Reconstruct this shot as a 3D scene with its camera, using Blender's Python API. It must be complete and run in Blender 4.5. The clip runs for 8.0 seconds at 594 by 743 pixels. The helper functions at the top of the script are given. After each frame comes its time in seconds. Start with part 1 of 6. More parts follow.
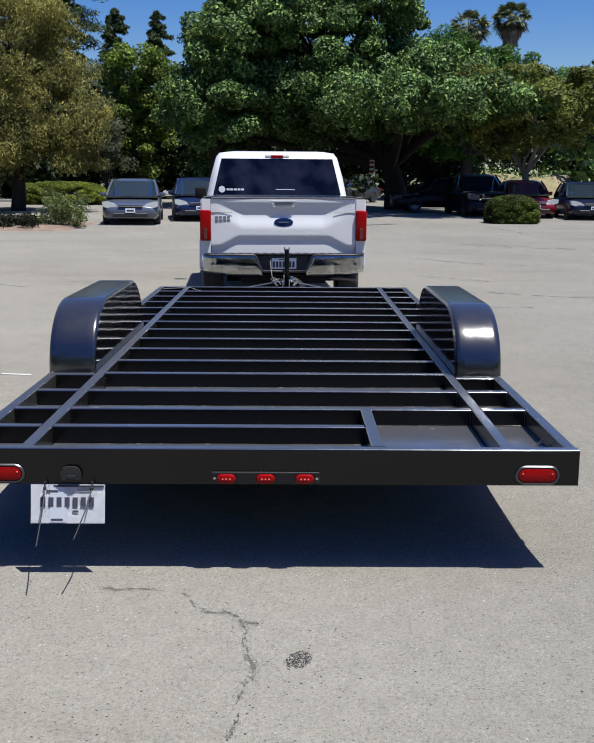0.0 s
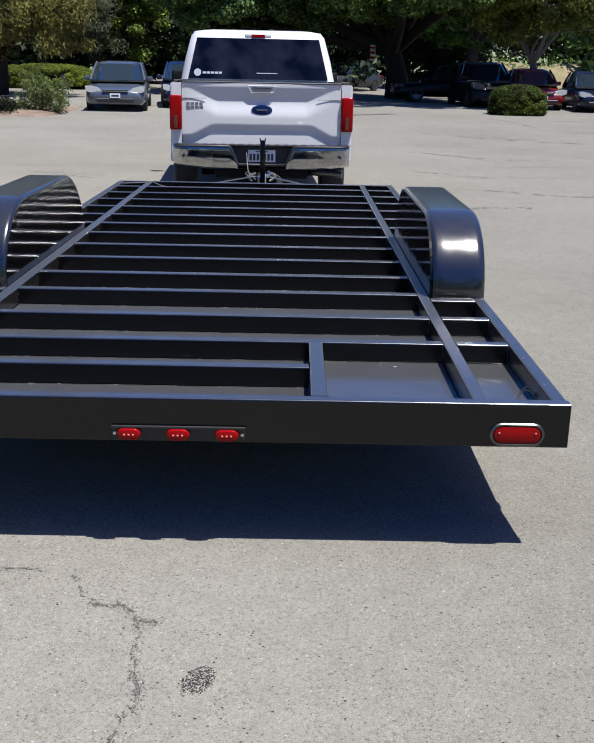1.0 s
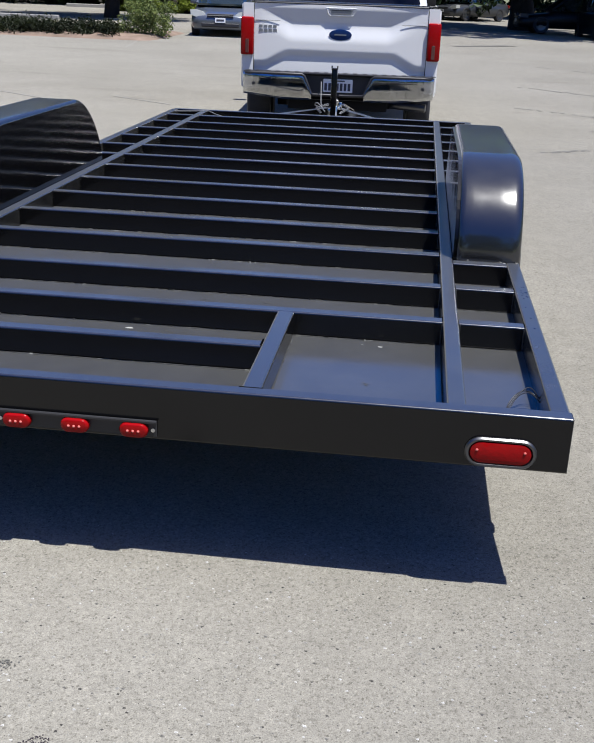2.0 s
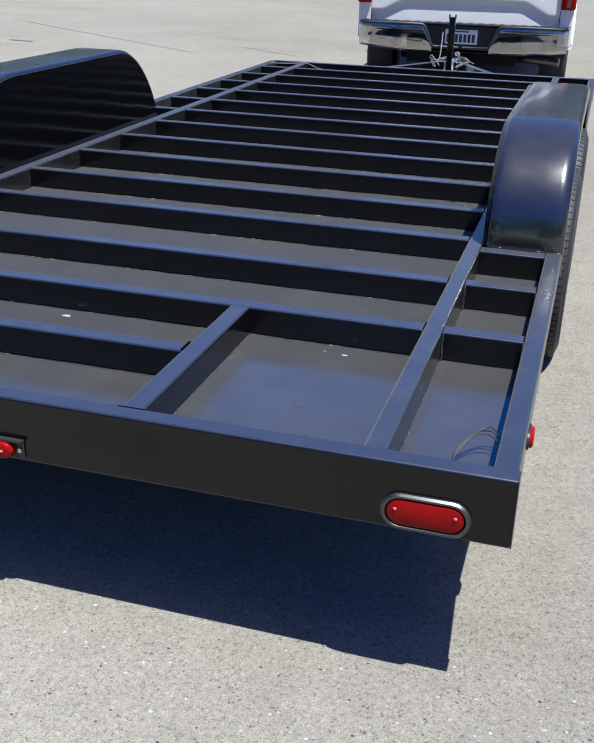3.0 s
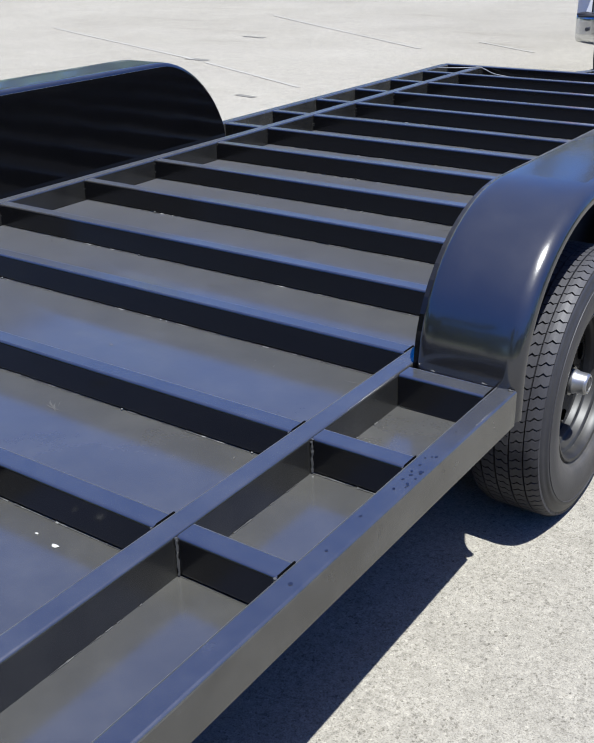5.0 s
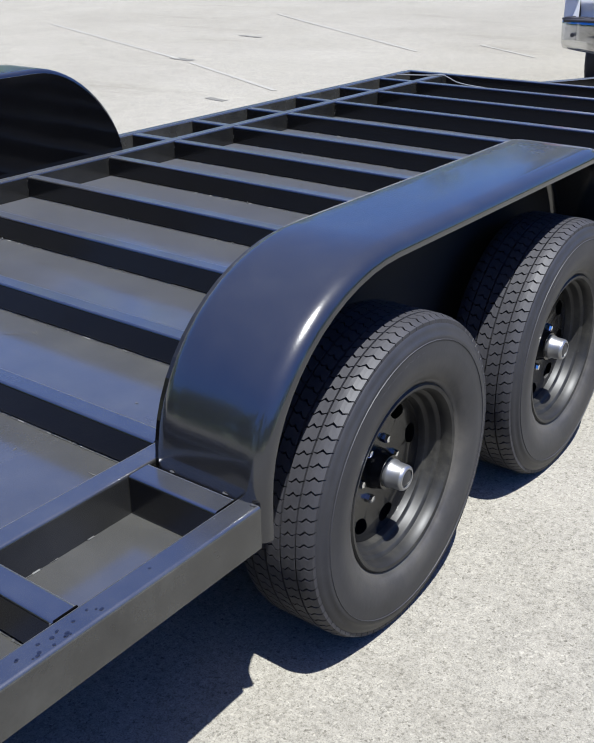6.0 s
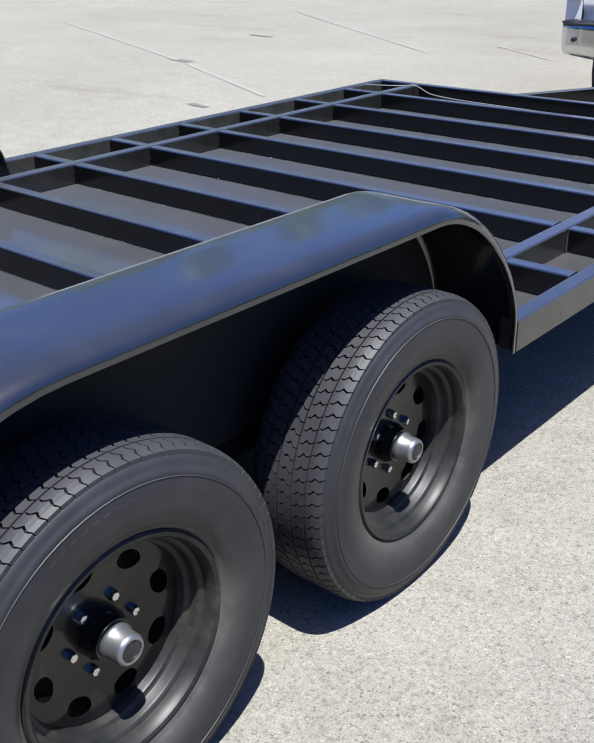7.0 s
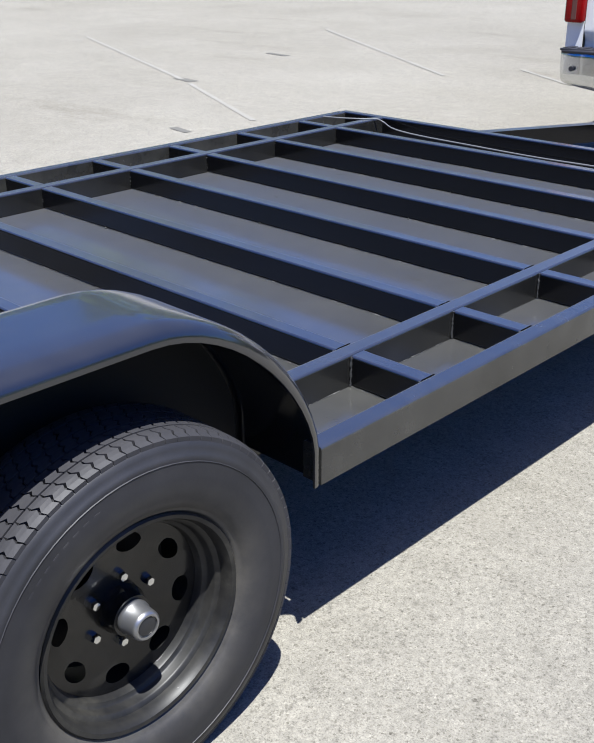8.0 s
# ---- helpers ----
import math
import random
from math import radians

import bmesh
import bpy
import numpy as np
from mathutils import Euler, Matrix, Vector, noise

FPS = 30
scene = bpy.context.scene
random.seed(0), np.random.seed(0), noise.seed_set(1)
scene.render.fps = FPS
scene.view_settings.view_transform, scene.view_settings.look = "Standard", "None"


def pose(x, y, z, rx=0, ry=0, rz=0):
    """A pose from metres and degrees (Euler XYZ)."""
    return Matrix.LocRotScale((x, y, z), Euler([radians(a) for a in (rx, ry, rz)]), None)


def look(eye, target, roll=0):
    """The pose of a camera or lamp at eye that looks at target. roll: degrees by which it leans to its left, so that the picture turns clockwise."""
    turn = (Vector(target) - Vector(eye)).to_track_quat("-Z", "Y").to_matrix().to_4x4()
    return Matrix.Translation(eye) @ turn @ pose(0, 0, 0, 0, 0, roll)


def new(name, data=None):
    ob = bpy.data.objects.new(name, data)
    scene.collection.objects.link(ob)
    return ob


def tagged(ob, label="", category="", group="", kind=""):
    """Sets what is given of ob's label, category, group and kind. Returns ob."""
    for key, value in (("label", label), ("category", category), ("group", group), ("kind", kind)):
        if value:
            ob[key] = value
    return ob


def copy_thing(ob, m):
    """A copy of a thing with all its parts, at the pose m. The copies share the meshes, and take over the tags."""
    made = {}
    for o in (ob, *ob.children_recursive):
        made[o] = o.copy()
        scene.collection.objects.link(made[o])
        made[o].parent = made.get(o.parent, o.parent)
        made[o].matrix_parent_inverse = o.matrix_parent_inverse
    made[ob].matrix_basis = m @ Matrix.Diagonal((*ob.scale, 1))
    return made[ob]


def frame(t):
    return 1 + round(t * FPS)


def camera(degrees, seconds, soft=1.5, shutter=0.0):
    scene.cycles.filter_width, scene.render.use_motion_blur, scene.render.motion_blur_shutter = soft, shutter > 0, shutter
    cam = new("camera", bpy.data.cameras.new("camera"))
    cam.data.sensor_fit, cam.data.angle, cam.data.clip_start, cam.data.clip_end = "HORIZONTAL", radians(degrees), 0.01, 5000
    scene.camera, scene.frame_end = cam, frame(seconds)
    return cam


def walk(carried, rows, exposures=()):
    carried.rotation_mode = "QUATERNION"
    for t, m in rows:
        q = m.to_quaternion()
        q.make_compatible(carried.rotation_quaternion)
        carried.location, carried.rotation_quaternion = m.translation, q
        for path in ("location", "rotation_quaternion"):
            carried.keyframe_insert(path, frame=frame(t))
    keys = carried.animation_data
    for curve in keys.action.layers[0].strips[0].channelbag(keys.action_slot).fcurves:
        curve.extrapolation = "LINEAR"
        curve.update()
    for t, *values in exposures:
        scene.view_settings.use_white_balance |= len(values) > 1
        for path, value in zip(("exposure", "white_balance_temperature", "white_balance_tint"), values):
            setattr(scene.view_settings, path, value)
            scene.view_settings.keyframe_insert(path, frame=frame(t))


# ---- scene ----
cam = camera(33.7, 8.0)
PATH = [
    (0, (0.094, -3.99, 1.621), (0.102, -2.023, 1.257), 0.3),
    (0.5, (0.214, -3.559, 1.604), (0.225, -1.625, 1.095), 0.3),
    (1, (0.36, -3.122, 1.588), (0.371, -1.206, 1.013), 1.1),
    (1.5, (0.592, -2.738, 1.557), (0.529, -0.843, 0.921), 2.0),
    (3, (1.348, -1.72, 1.496), (0.835, 0.041, 0.698), 1.6),
    (3.5, (1.573, -1.4, 1.507), (0.942, 0.318, 0.701), 1.7),
    (4, (1.745, -1.032, 1.504), (0.908, 0.591, 0.688), 0.1),
    (5.5, (2.136, 0.066, 1.512), (1.066, 1.541, 0.689), -0.3),
    (6, (2.237, 0.458, 1.493), (1.143, 1.914, 0.667), -0.1),
    (6.5, (2.342, 0.857, 1.497), (1.222, 2.288, 0.661), -0.2),
    (7, (2.369, 1.278, 1.509), (1.196, 2.665, 0.673), -0.3),
    (7.5, (2.413, 1.691, 1.512), (1.204, 3.049, 0.678), 0.1),
    (8, (2.477, 2.123, 1.528), (1.211, 3.440, 0.713), 0.1),
]
walk(cam, [(t, look(eye, target, roll)) for t, eye, target, roll in PATH],
     exposures=[(0.0, 0.63, 6130, 9), (1.5, 0.72, 6130, 9), (3.0, 0.90, 5980, 8), (4.0, 1.07, 5950, 8), (5.5, 1.21, 5950, 8), (7.0, 1.12, 5980, 8), (8.0, 1.12, 6010, 8)])

# ---- light ----
SUN = Vector((0.268, -0.177, 1.0)).normalized()
elev = math.asin(SUN.z)
azim = math.atan2(SUN.x, SUN.y)
world = bpy.data.worlds.new("sky")
scene.world = world
world.use_nodes = True
wn = world.node_tree
sky = wn.nodes.new("ShaderNodeTexSky")
sky.sky_type = "NISHITA"
sky.sun_disc = False
sky.sun_elevation, sky.sun_rotation = elev, azim
sky.altitude, sky.air_density, sky.dust_density, sky.ozone_density = 0.0, 1.0, 1.0, 1.5
bg = wn.nodes["Background"]
bg.inputs["Strength"].default_value = 0.074
deep = wn.nodes.new("ShaderNodeHueSaturation")
deep.inputs["Hue"].default_value, deep.inputs["Saturation"].default_value = 0.521, 1.58
wn.links.new(sky.outputs["Color"], deep.inputs["Color"])
wn.links.new(deep.outputs["Color"], bg.inputs["Color"])
sun = new("sun", bpy.data.lights.new("sun", "SUN"))
sun.data.energy, sun.data.angle, sun.data.color = 5.0, radians(0.53), (1.0, 0.955, 0.885)
sun.matrix_world = look(tuple(SUN * 60), (0, 0, 0))


# ---- helpers of this scene ----
def part(name, bm, material, parent=None, label="", smooth=False):
    """Links a bmesh as one mesh object under a thing or a part."""
    me = bpy.data.meshes.new(name)
    bmesh.ops.recalc_face_normals(bm, faces=bm.faces[:])
    bm.to_mesh(me)
    bm.free()
    me.materials.append(material)
    if smooth:
        me.shade_smooth()
        me.set_sharp_from_angle(angle=radians(smooth if smooth > 1 else 40))
        if smooth is True:      # bars: flat sides, rounded edges
            for p in me.polygons:
                p.use_smooth = max(abs(c) for c in p.normal) < 0.999
    ob = new(name, me)
    ob.parent = parent
    if label:
        ob["label"] = label
    return ob


def thing(name, label, category, at=None, group="", kind=""):
    ob = new(name)
    ob.empty_display_size = 0.1
    if at is not None:
        ob.matrix_world = at
    return tagged(ob, label, category, group, kind)


def raw(name, verts, faces, material, parent=None, label=""):
    """A mesh from arrays of points and faces."""
    me = bpy.data.meshes.new(name)
    me.from_pydata(verts, [], faces)
    me.materials.append(material)
    ob = new(name, me)
    ob.parent = parent
    if label:
        ob["label"] = label
    return ob


def box(bm, x0, x1, y0, y1, z0, z1, bevel=0.0, seg=1):
    ret = bmesh.ops.create_cube(bm, size=1.0)
    vs = ret["verts"]
    for v in vs:
        v.co = Vector((x0 + (v.co.x + 0.5) * (x1 - x0), y0 + (v.co.y + 0.5) * (y1 - y0), z0 + (v.co.z + 0.5) * (z1 - z0)))
    if bevel:
        es = list({e for v in vs for e in v.link_edges})
        bmesh.ops.bevel(bm, geom=es, offset=bevel, segments=seg, affect="EDGES", profile=0.5)
    return bm


def boxed(*a, **k):
    return box(bmesh.new(), *a, **k)


def lathe(bm, prof, seg=48, axis="x", centre=(0, 0, 0), closed=False):
    """Turns (radius, along) pairs round an axis."""
    rings = []
    for r, a in prof:
        ring = []
        for k in range(seg):
            c, s = math.cos(2 * math.pi * k / seg) * r, math.sin(2 * math.pi * k / seg) * r
            p = {"x": (a, c, s), "y": (c, a, s), "z": (c, s, a)}[axis]
            ring.append(bm.verts.new(Vector(p) + Vector(centre)))
        rings.append(ring)
    pairs = list(zip(rings, rings[1:])) + ([(rings[-1], rings[0])] if closed else [])
    for a, b in pairs:
        for k in range(seg):
            bm.faces.new((a[k], a[(k + 1) % seg], b[(k + 1) % seg], b[k]))
    if not closed:
        if prof[0][0] > 1e-5:
            bm.faces.new(rings[0])
        if prof[-1][0] > 1e-5:
            bm.faces.new(rings[-1])
    return bm


def tube(bm, pts, r, seg=8):
    """A round bar along points; r may be one radius or one for each point."""
    pts = [Vector(p) for p in pts]
    rs = r if isinstance(r, (list, tuple)) else [r] * len(pts)
    rings = []
    up = Vector((0.13, 0.21, 1)).normalized()
    for i, p in enumerate(pts):
        d = (pts[min(i + 1, len(pts) - 1)] - pts[max(i - 1, 0)]).normalized()
        a = d.cross(up)
        if a.length < 0.1:
            a = d.cross(Vector((1, 0.2, 0)))
        a.normalize()
        b = d.cross(a)
        rings.append([bm.verts.new(p + (a * math.cos(2 * math.pi * k / seg) + b * math.sin(2 * math.pi * k / seg)) * rs[i]) for k in range(seg)])
    for a, b in zip(rings, rings[1:]):
        for k in range(seg):
            bm.faces.new((a[k], a[(k + 1) % seg], b[(k + 1) % seg], b[k]))
    bm.faces.new(rings[0])
    bm.faces.new(rings[-1])
    return bm


def prism(bm, pts, axis, a0, a1):
    """A flat outline pushed along an axis; pts are the two other coordinates in order."""
    def at(p, a):
        u, v = p
        return {"x": (a, u, v), "y": (u, a, v), "z": (u, v, a)}[axis]
    lo = [bm.verts.new(at(p, a0)) for p in pts]
    hi = [bm.verts.new(at(p, a1)) for p in pts]
    n = len(pts)
    for k in range(n):
        bm.faces.new((lo[k], lo[(k + 1) % n], hi[(k + 1) % n], hi[k]))
    bm.faces.new(lo)
    bm.faces.new(hi)
    return bm


def grid_faces(bm, rows):
    for a, b in zip(rows, rows[1:]):
        for k in range(len(a) - 1):
            bm.faces.new((a[k], a[k + 1], b[k + 1], b[k]))


def catmull(pts, n):
    """A smooth line through points, n steps a span."""
    pts = [Vector(p) for p in pts]
    out = []
    for i in range(len(pts) - 1):
        p0, p1, p2, p3 = pts[max(i - 1, 0)], pts[i], pts[i + 1], pts[min(i + 2, len(pts) - 1)]
        for k in range(n):
            t = k / n
            out.append(0.5 * (2 * p1 + (p2 - p0) * t + (2 * p0 - 5 * p1 + 4 * p2 - p3) * t * t + (3 * p1 - p0 - 3 * p2 + p3) * t ** 3))
    out.append(pts[-1])
    return out


# ---- materials ----
def material(name, base, rough=0.5, metal=0.0, coat=0.0):
    m = bpy.data.materials.new(name)
    m.use_nodes = True
    p = m.node_tree.nodes["Principled BSDF"]
    p.inputs["Base Color"].default_value = (*base, 1)
    p.inputs["Roughness"].default_value = rough
    p.inputs["Metallic"].default_value = metal
    if coat:
        p.inputs["Coat Weight"].default_value = coat
        p.inputs["Coat Roughness"].default_value = 0.04
    return m


def nd(m, kind, **values):
    n = m.node_tree.nodes.new(kind)
    for k, v in values.items():
        n.inputs[k].default_value = v
    return n


def wire(m, a, b):
    m.node_tree.links.new(a, b)


def bsdf(m):
    return m.node_tree.nodes["Principled BSDF"]


def ramp(m, source, stops):
    r = m.node_tree.nodes.new("ShaderNodeValToRGB")
    el = r.color_ramp.elements
    while len(el) < len(stops):
        el.new(0.5)
    for e, (p, c) in zip(el, stops):
        e.position = p
        e.color = (*c, 1) if len(c) == 3 else c
    wire(m, source, r.inputs["Fac"])
    return r


def coords(m, space="Object"):
    return m.node_tree.nodes.new("ShaderNodeTexCoord").outputs[space]


def noise_tex(m, scale, detail=4.0, rough=0.55, space="Object", vector=None):
    n = nd(m, "ShaderNodeTexNoise", Scale=scale, Detail=detail, Roughness=rough)
    wire(m, vector if vector is not None else coords(m, space), n.inputs["Vector"])
    return n.outputs["Fac"]


def bump(m, source, strength, distance):
    b = nd(m, "ShaderNodeBump", Strength=strength, Distance=distance)
    wire(m, source, b.inputs["Height"])
    wire(m, b.outputs["Normal"], bsdf(m).inputs["Normal"])
    return b


def mixed(m, fac, a, b, mode="MIX"):
    x = m.node_tree.nodes.new("ShaderNodeMix")
    x.data_type, x.blend_type = "RGBA", mode
    for sock, val in ((x.inputs["Factor"], fac), (x.inputs["A"], a), (x.inputs["B"], b)):
        if isinstance(val, (int, float)):
            sock.default_value = val
        elif isinstance(val, tuple):
            sock.default_value = (*val, 1)
        else:
            wire(m, val, sock)
    return x.outputs["Result"]


def paint_black(name, base, rough, dust, settled, sheen=1.0, gloss=(0.5, 0.5)):
    """Sprayed black enamel with orange peel; grey dust lies on what faces up."""
    m = material(name, base, rough)
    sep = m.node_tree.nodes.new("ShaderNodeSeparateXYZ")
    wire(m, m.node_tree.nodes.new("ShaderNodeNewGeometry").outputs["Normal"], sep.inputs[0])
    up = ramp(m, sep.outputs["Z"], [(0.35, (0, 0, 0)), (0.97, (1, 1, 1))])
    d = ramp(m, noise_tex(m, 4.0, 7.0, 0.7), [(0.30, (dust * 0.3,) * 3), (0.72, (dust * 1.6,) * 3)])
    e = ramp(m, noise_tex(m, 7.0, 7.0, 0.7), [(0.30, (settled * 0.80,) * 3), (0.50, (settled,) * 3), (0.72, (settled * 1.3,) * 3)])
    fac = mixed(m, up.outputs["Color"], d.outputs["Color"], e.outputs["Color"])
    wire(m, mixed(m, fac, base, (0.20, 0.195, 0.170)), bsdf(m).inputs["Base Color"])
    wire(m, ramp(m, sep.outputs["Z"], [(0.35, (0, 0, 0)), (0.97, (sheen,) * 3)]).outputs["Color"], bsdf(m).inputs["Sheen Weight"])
    # specular set by facing: tops get extra sky sheen, upright sides less
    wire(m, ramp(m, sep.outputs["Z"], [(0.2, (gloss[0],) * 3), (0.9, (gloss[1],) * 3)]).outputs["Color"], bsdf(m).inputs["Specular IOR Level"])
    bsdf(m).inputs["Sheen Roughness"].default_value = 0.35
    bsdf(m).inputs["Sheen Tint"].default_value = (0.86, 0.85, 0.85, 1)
    r = ramp(m, noise_tex(m, 14.0, 5.0, 0.6), [(0.3, (rough * 0.90,) * 3), (0.75, (min(rough * 1.2, 1),) * 3)])
    wire(m, r.outputs["Color"], bsdf(m).inputs["Roughness"])
    bump(m, noise_tex(m, 160.0, 2.0), 0.05, 0.002)
    return m


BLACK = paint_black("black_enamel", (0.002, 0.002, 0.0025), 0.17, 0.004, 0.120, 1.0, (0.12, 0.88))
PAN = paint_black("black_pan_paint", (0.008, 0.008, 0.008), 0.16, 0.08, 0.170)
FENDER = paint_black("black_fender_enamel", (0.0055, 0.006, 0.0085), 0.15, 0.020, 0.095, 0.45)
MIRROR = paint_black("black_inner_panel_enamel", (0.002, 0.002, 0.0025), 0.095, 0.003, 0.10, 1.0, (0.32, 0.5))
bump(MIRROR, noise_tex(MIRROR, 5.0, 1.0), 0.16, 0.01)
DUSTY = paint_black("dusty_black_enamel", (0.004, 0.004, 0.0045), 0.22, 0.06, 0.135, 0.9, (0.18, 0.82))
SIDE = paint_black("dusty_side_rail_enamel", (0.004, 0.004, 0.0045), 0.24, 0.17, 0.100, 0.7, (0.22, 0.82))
for m, r in ((BLACK, 0.15), (FENDER, 0.06), (DUSTY, 0.2), (SIDE, 0.2)):
    bsdf(m).inputs["Coat Weight"].default_value = 0.35 if m is FENDER else 0.15
    bsdf(m).inputs["Coat Roughness"].default_value = r
bsdf(FENDER).inputs["IOR"].default_value = 1.92
for m in (BLACK, DUSTY, SIDE):
    bsdf(m).inputs["IOR"].default_value = 2.15
for m in (PAN,):
    bsdf(m).inputs["IOR"].default_value = 2.25
    bsdf(m).inputs["Coat Weight"].default_value = 0.5
    bsdf(m).inputs["Coat Roughness"].default_value = 0.20
RUBBER = material("tyre_rubber", (0.024, 0.024, 0.026), 0.55)
bsdf(RUBBER).inputs["Specular IOR Level"].default_value = 0.32
bump(RUBBER, noise_tex(RUBBER, 90.0, 4.0), 0.15, 0.002)
rub = ramp(RUBBER, noise_tex(RUBBER, 6.0, 6.0, 0.7), [(0.3, (0.024, 0.024, 0.028)), (0.6, (0.040, 0.039, 0.043)), (0.8, (0.062, 0.060, 0.059))]).outputs["Color"]
TYREWALL = material("dusty_tyre_sidewall", (0.024, 0.024, 0.026), 0.46)
bump(TYREWALL, noise_tex(TYREWALL, 90.0, 4.0), 0.12, 0.002)
wire(RUBBER, rub, bsdf(RUBBER).inputs["Base Color"])


def wall_dust(m):
    """Tan road dust caught in a ring round the wheel bead, thin and patchy on the rest of the sidewall."""
    flat = nd(m, "ShaderNodeVectorMath")
    flat.operation = "MULTIPLY"
    flat.inputs[1].default_value = (0.0, 1.0, 1.0)
    wire(m, coords(m), flat.inputs[0])
    far = nd(m, "ShaderNodeVectorMath")
    far.operation = "LENGTH"
    wire(m, flat.outputs["Vector"], far.inputs[0])
    ring = ramp(m, far.outputs["Value"], [(0.216, (0.75, 0.75, 0.75)), (0.245, (0.38, 0.38, 0.38)), (0.29, (0.07, 0.07, 0.07)), (0.37, (0.09, 0.09, 0.09))])
    patch = ramp(m, noise_tex(m, 7.0, 6.0, 0.7), [(0.32, (0.25, 0.25, 0.25)), (0.68, (1.0, 1.0, 1.0))])
    amount = mixed(m, 1.0, ring.outputs["Color"], patch.outputs["Color"], "MULTIPLY")
    base = ramp(m, noise_tex(m, 5.0, 6.0, 0.7), [(0.3, (0.012, 0.0125, 0.016)), (0.7, (0.024, 0.0245, 0.030))])
    wire(m, mixed(m, amount, base.outputs["Color"], (0.130, 0.119, 0.099)), bsdf(m).inputs["Base Color"])


wall_dust(TYREWALL)
bsdf(TYREWALL).inputs["Specular IOR Level"].default_value = 0.36
RIM = material("black_wheel_paint", (0.010, 0.010, 0.012), 0.22, 0.0, 0.25)
bsdf(RIM).inputs["Specular IOR Level"].default_value = 0.38
wire(RIM, ramp(RIM, noise_tex(RIM, 9.0, 6.0, 0.7), [(0.35, (0.003, 0.003, 0.0035)), (0.75, (0.014, 0.0135, 0.013))]).outputs["Color"], bsdf(RIM).inputs["Base Color"])
BARREL = material("dusty_black_wheel_barrel", (0.02, 0.02, 0.02), 0.45)
bsdf(BARREL).inputs["Specular IOR Level"].default_value = 0.35
wire(BARREL, ramp(BARREL, noise_tex(BARREL, 8.0, 6.0, 0.7), [(0.34, (0.008, 0.008, 0.009)), (0.55, (0.022, 0.021, 0.019)), (0.78, (0.060, 0.056, 0.046))]).outputs["Color"], bsdf(BARREL).inputs["Base Color"])
STEEL = material("bright_steel", (0.62, 0.62, 0.63), 0.22, 1.0)
HUBSTEEL = material("satin_machined_steel", (0.33, 0.33, 0.335), 0.34, 0.85)
CHROME = material("chrome", (0.78, 0.79, 0.8), 0.06, 1.0)
RED = material("red_lens", (0.25, 0.003, 0.004), 0.10)
bump(RED, noise_tex(RED, 70.0, 2.0), 0.35, 0.003)
bsdf(RED).inputs["IOR"].default_value = 1.28
# paler than the red lens, for the glints put on the lamps
LEDGLINT = material("pale_red_glint", (0.62, 0.14, 0.12), 0.05, 0.0, 1.0)
ZINC = material("dull_zinc", (0.24, 0.24, 0.24), 0.45, 1.0)
DARKSTEEL = material("dull_dark_steel", (0.15, 0.15, 0.155), 0.40, 1.0)
PLASTIC = material("black_plastic", (0.02, 0.02, 0.022), 0.45)
PAPER = material("paper", (0.84, 0.85, 0.88), 0.6)
INK = material("printed_ink", (0.05, 0.05, 0.07), 0.6)
WHITE = material("white_car_paint", (0.74, 0.735, 0.725), 0.3, 0.0, 1.0)
GLASS = material("tinted_glass", (0.006, 0.007, 0.012), 0.03)
bsdf(GLASS).inputs["Specular IOR Level"].default_value = 0.30
# mottled colour stands in for reflections and seats behind the pane
wire(GLASS, ramp(GLASS, noise_tex(GLASS, 2.6, 3.0, 0.5), [(0.40, (0.002, 0.002, 0.005)), (0.62, (0.016, 0.017, 0.030))]).outputs["Color"], bsdf(GLASS).inputs["Base Color"])
bump(GLASS, noise_tex(GLASS, 1.6, 1.0), 0.10, 0.05)
ASPHALT = material("weathered_asphalt", (0.4, 0.39, 0.37), 0.9)


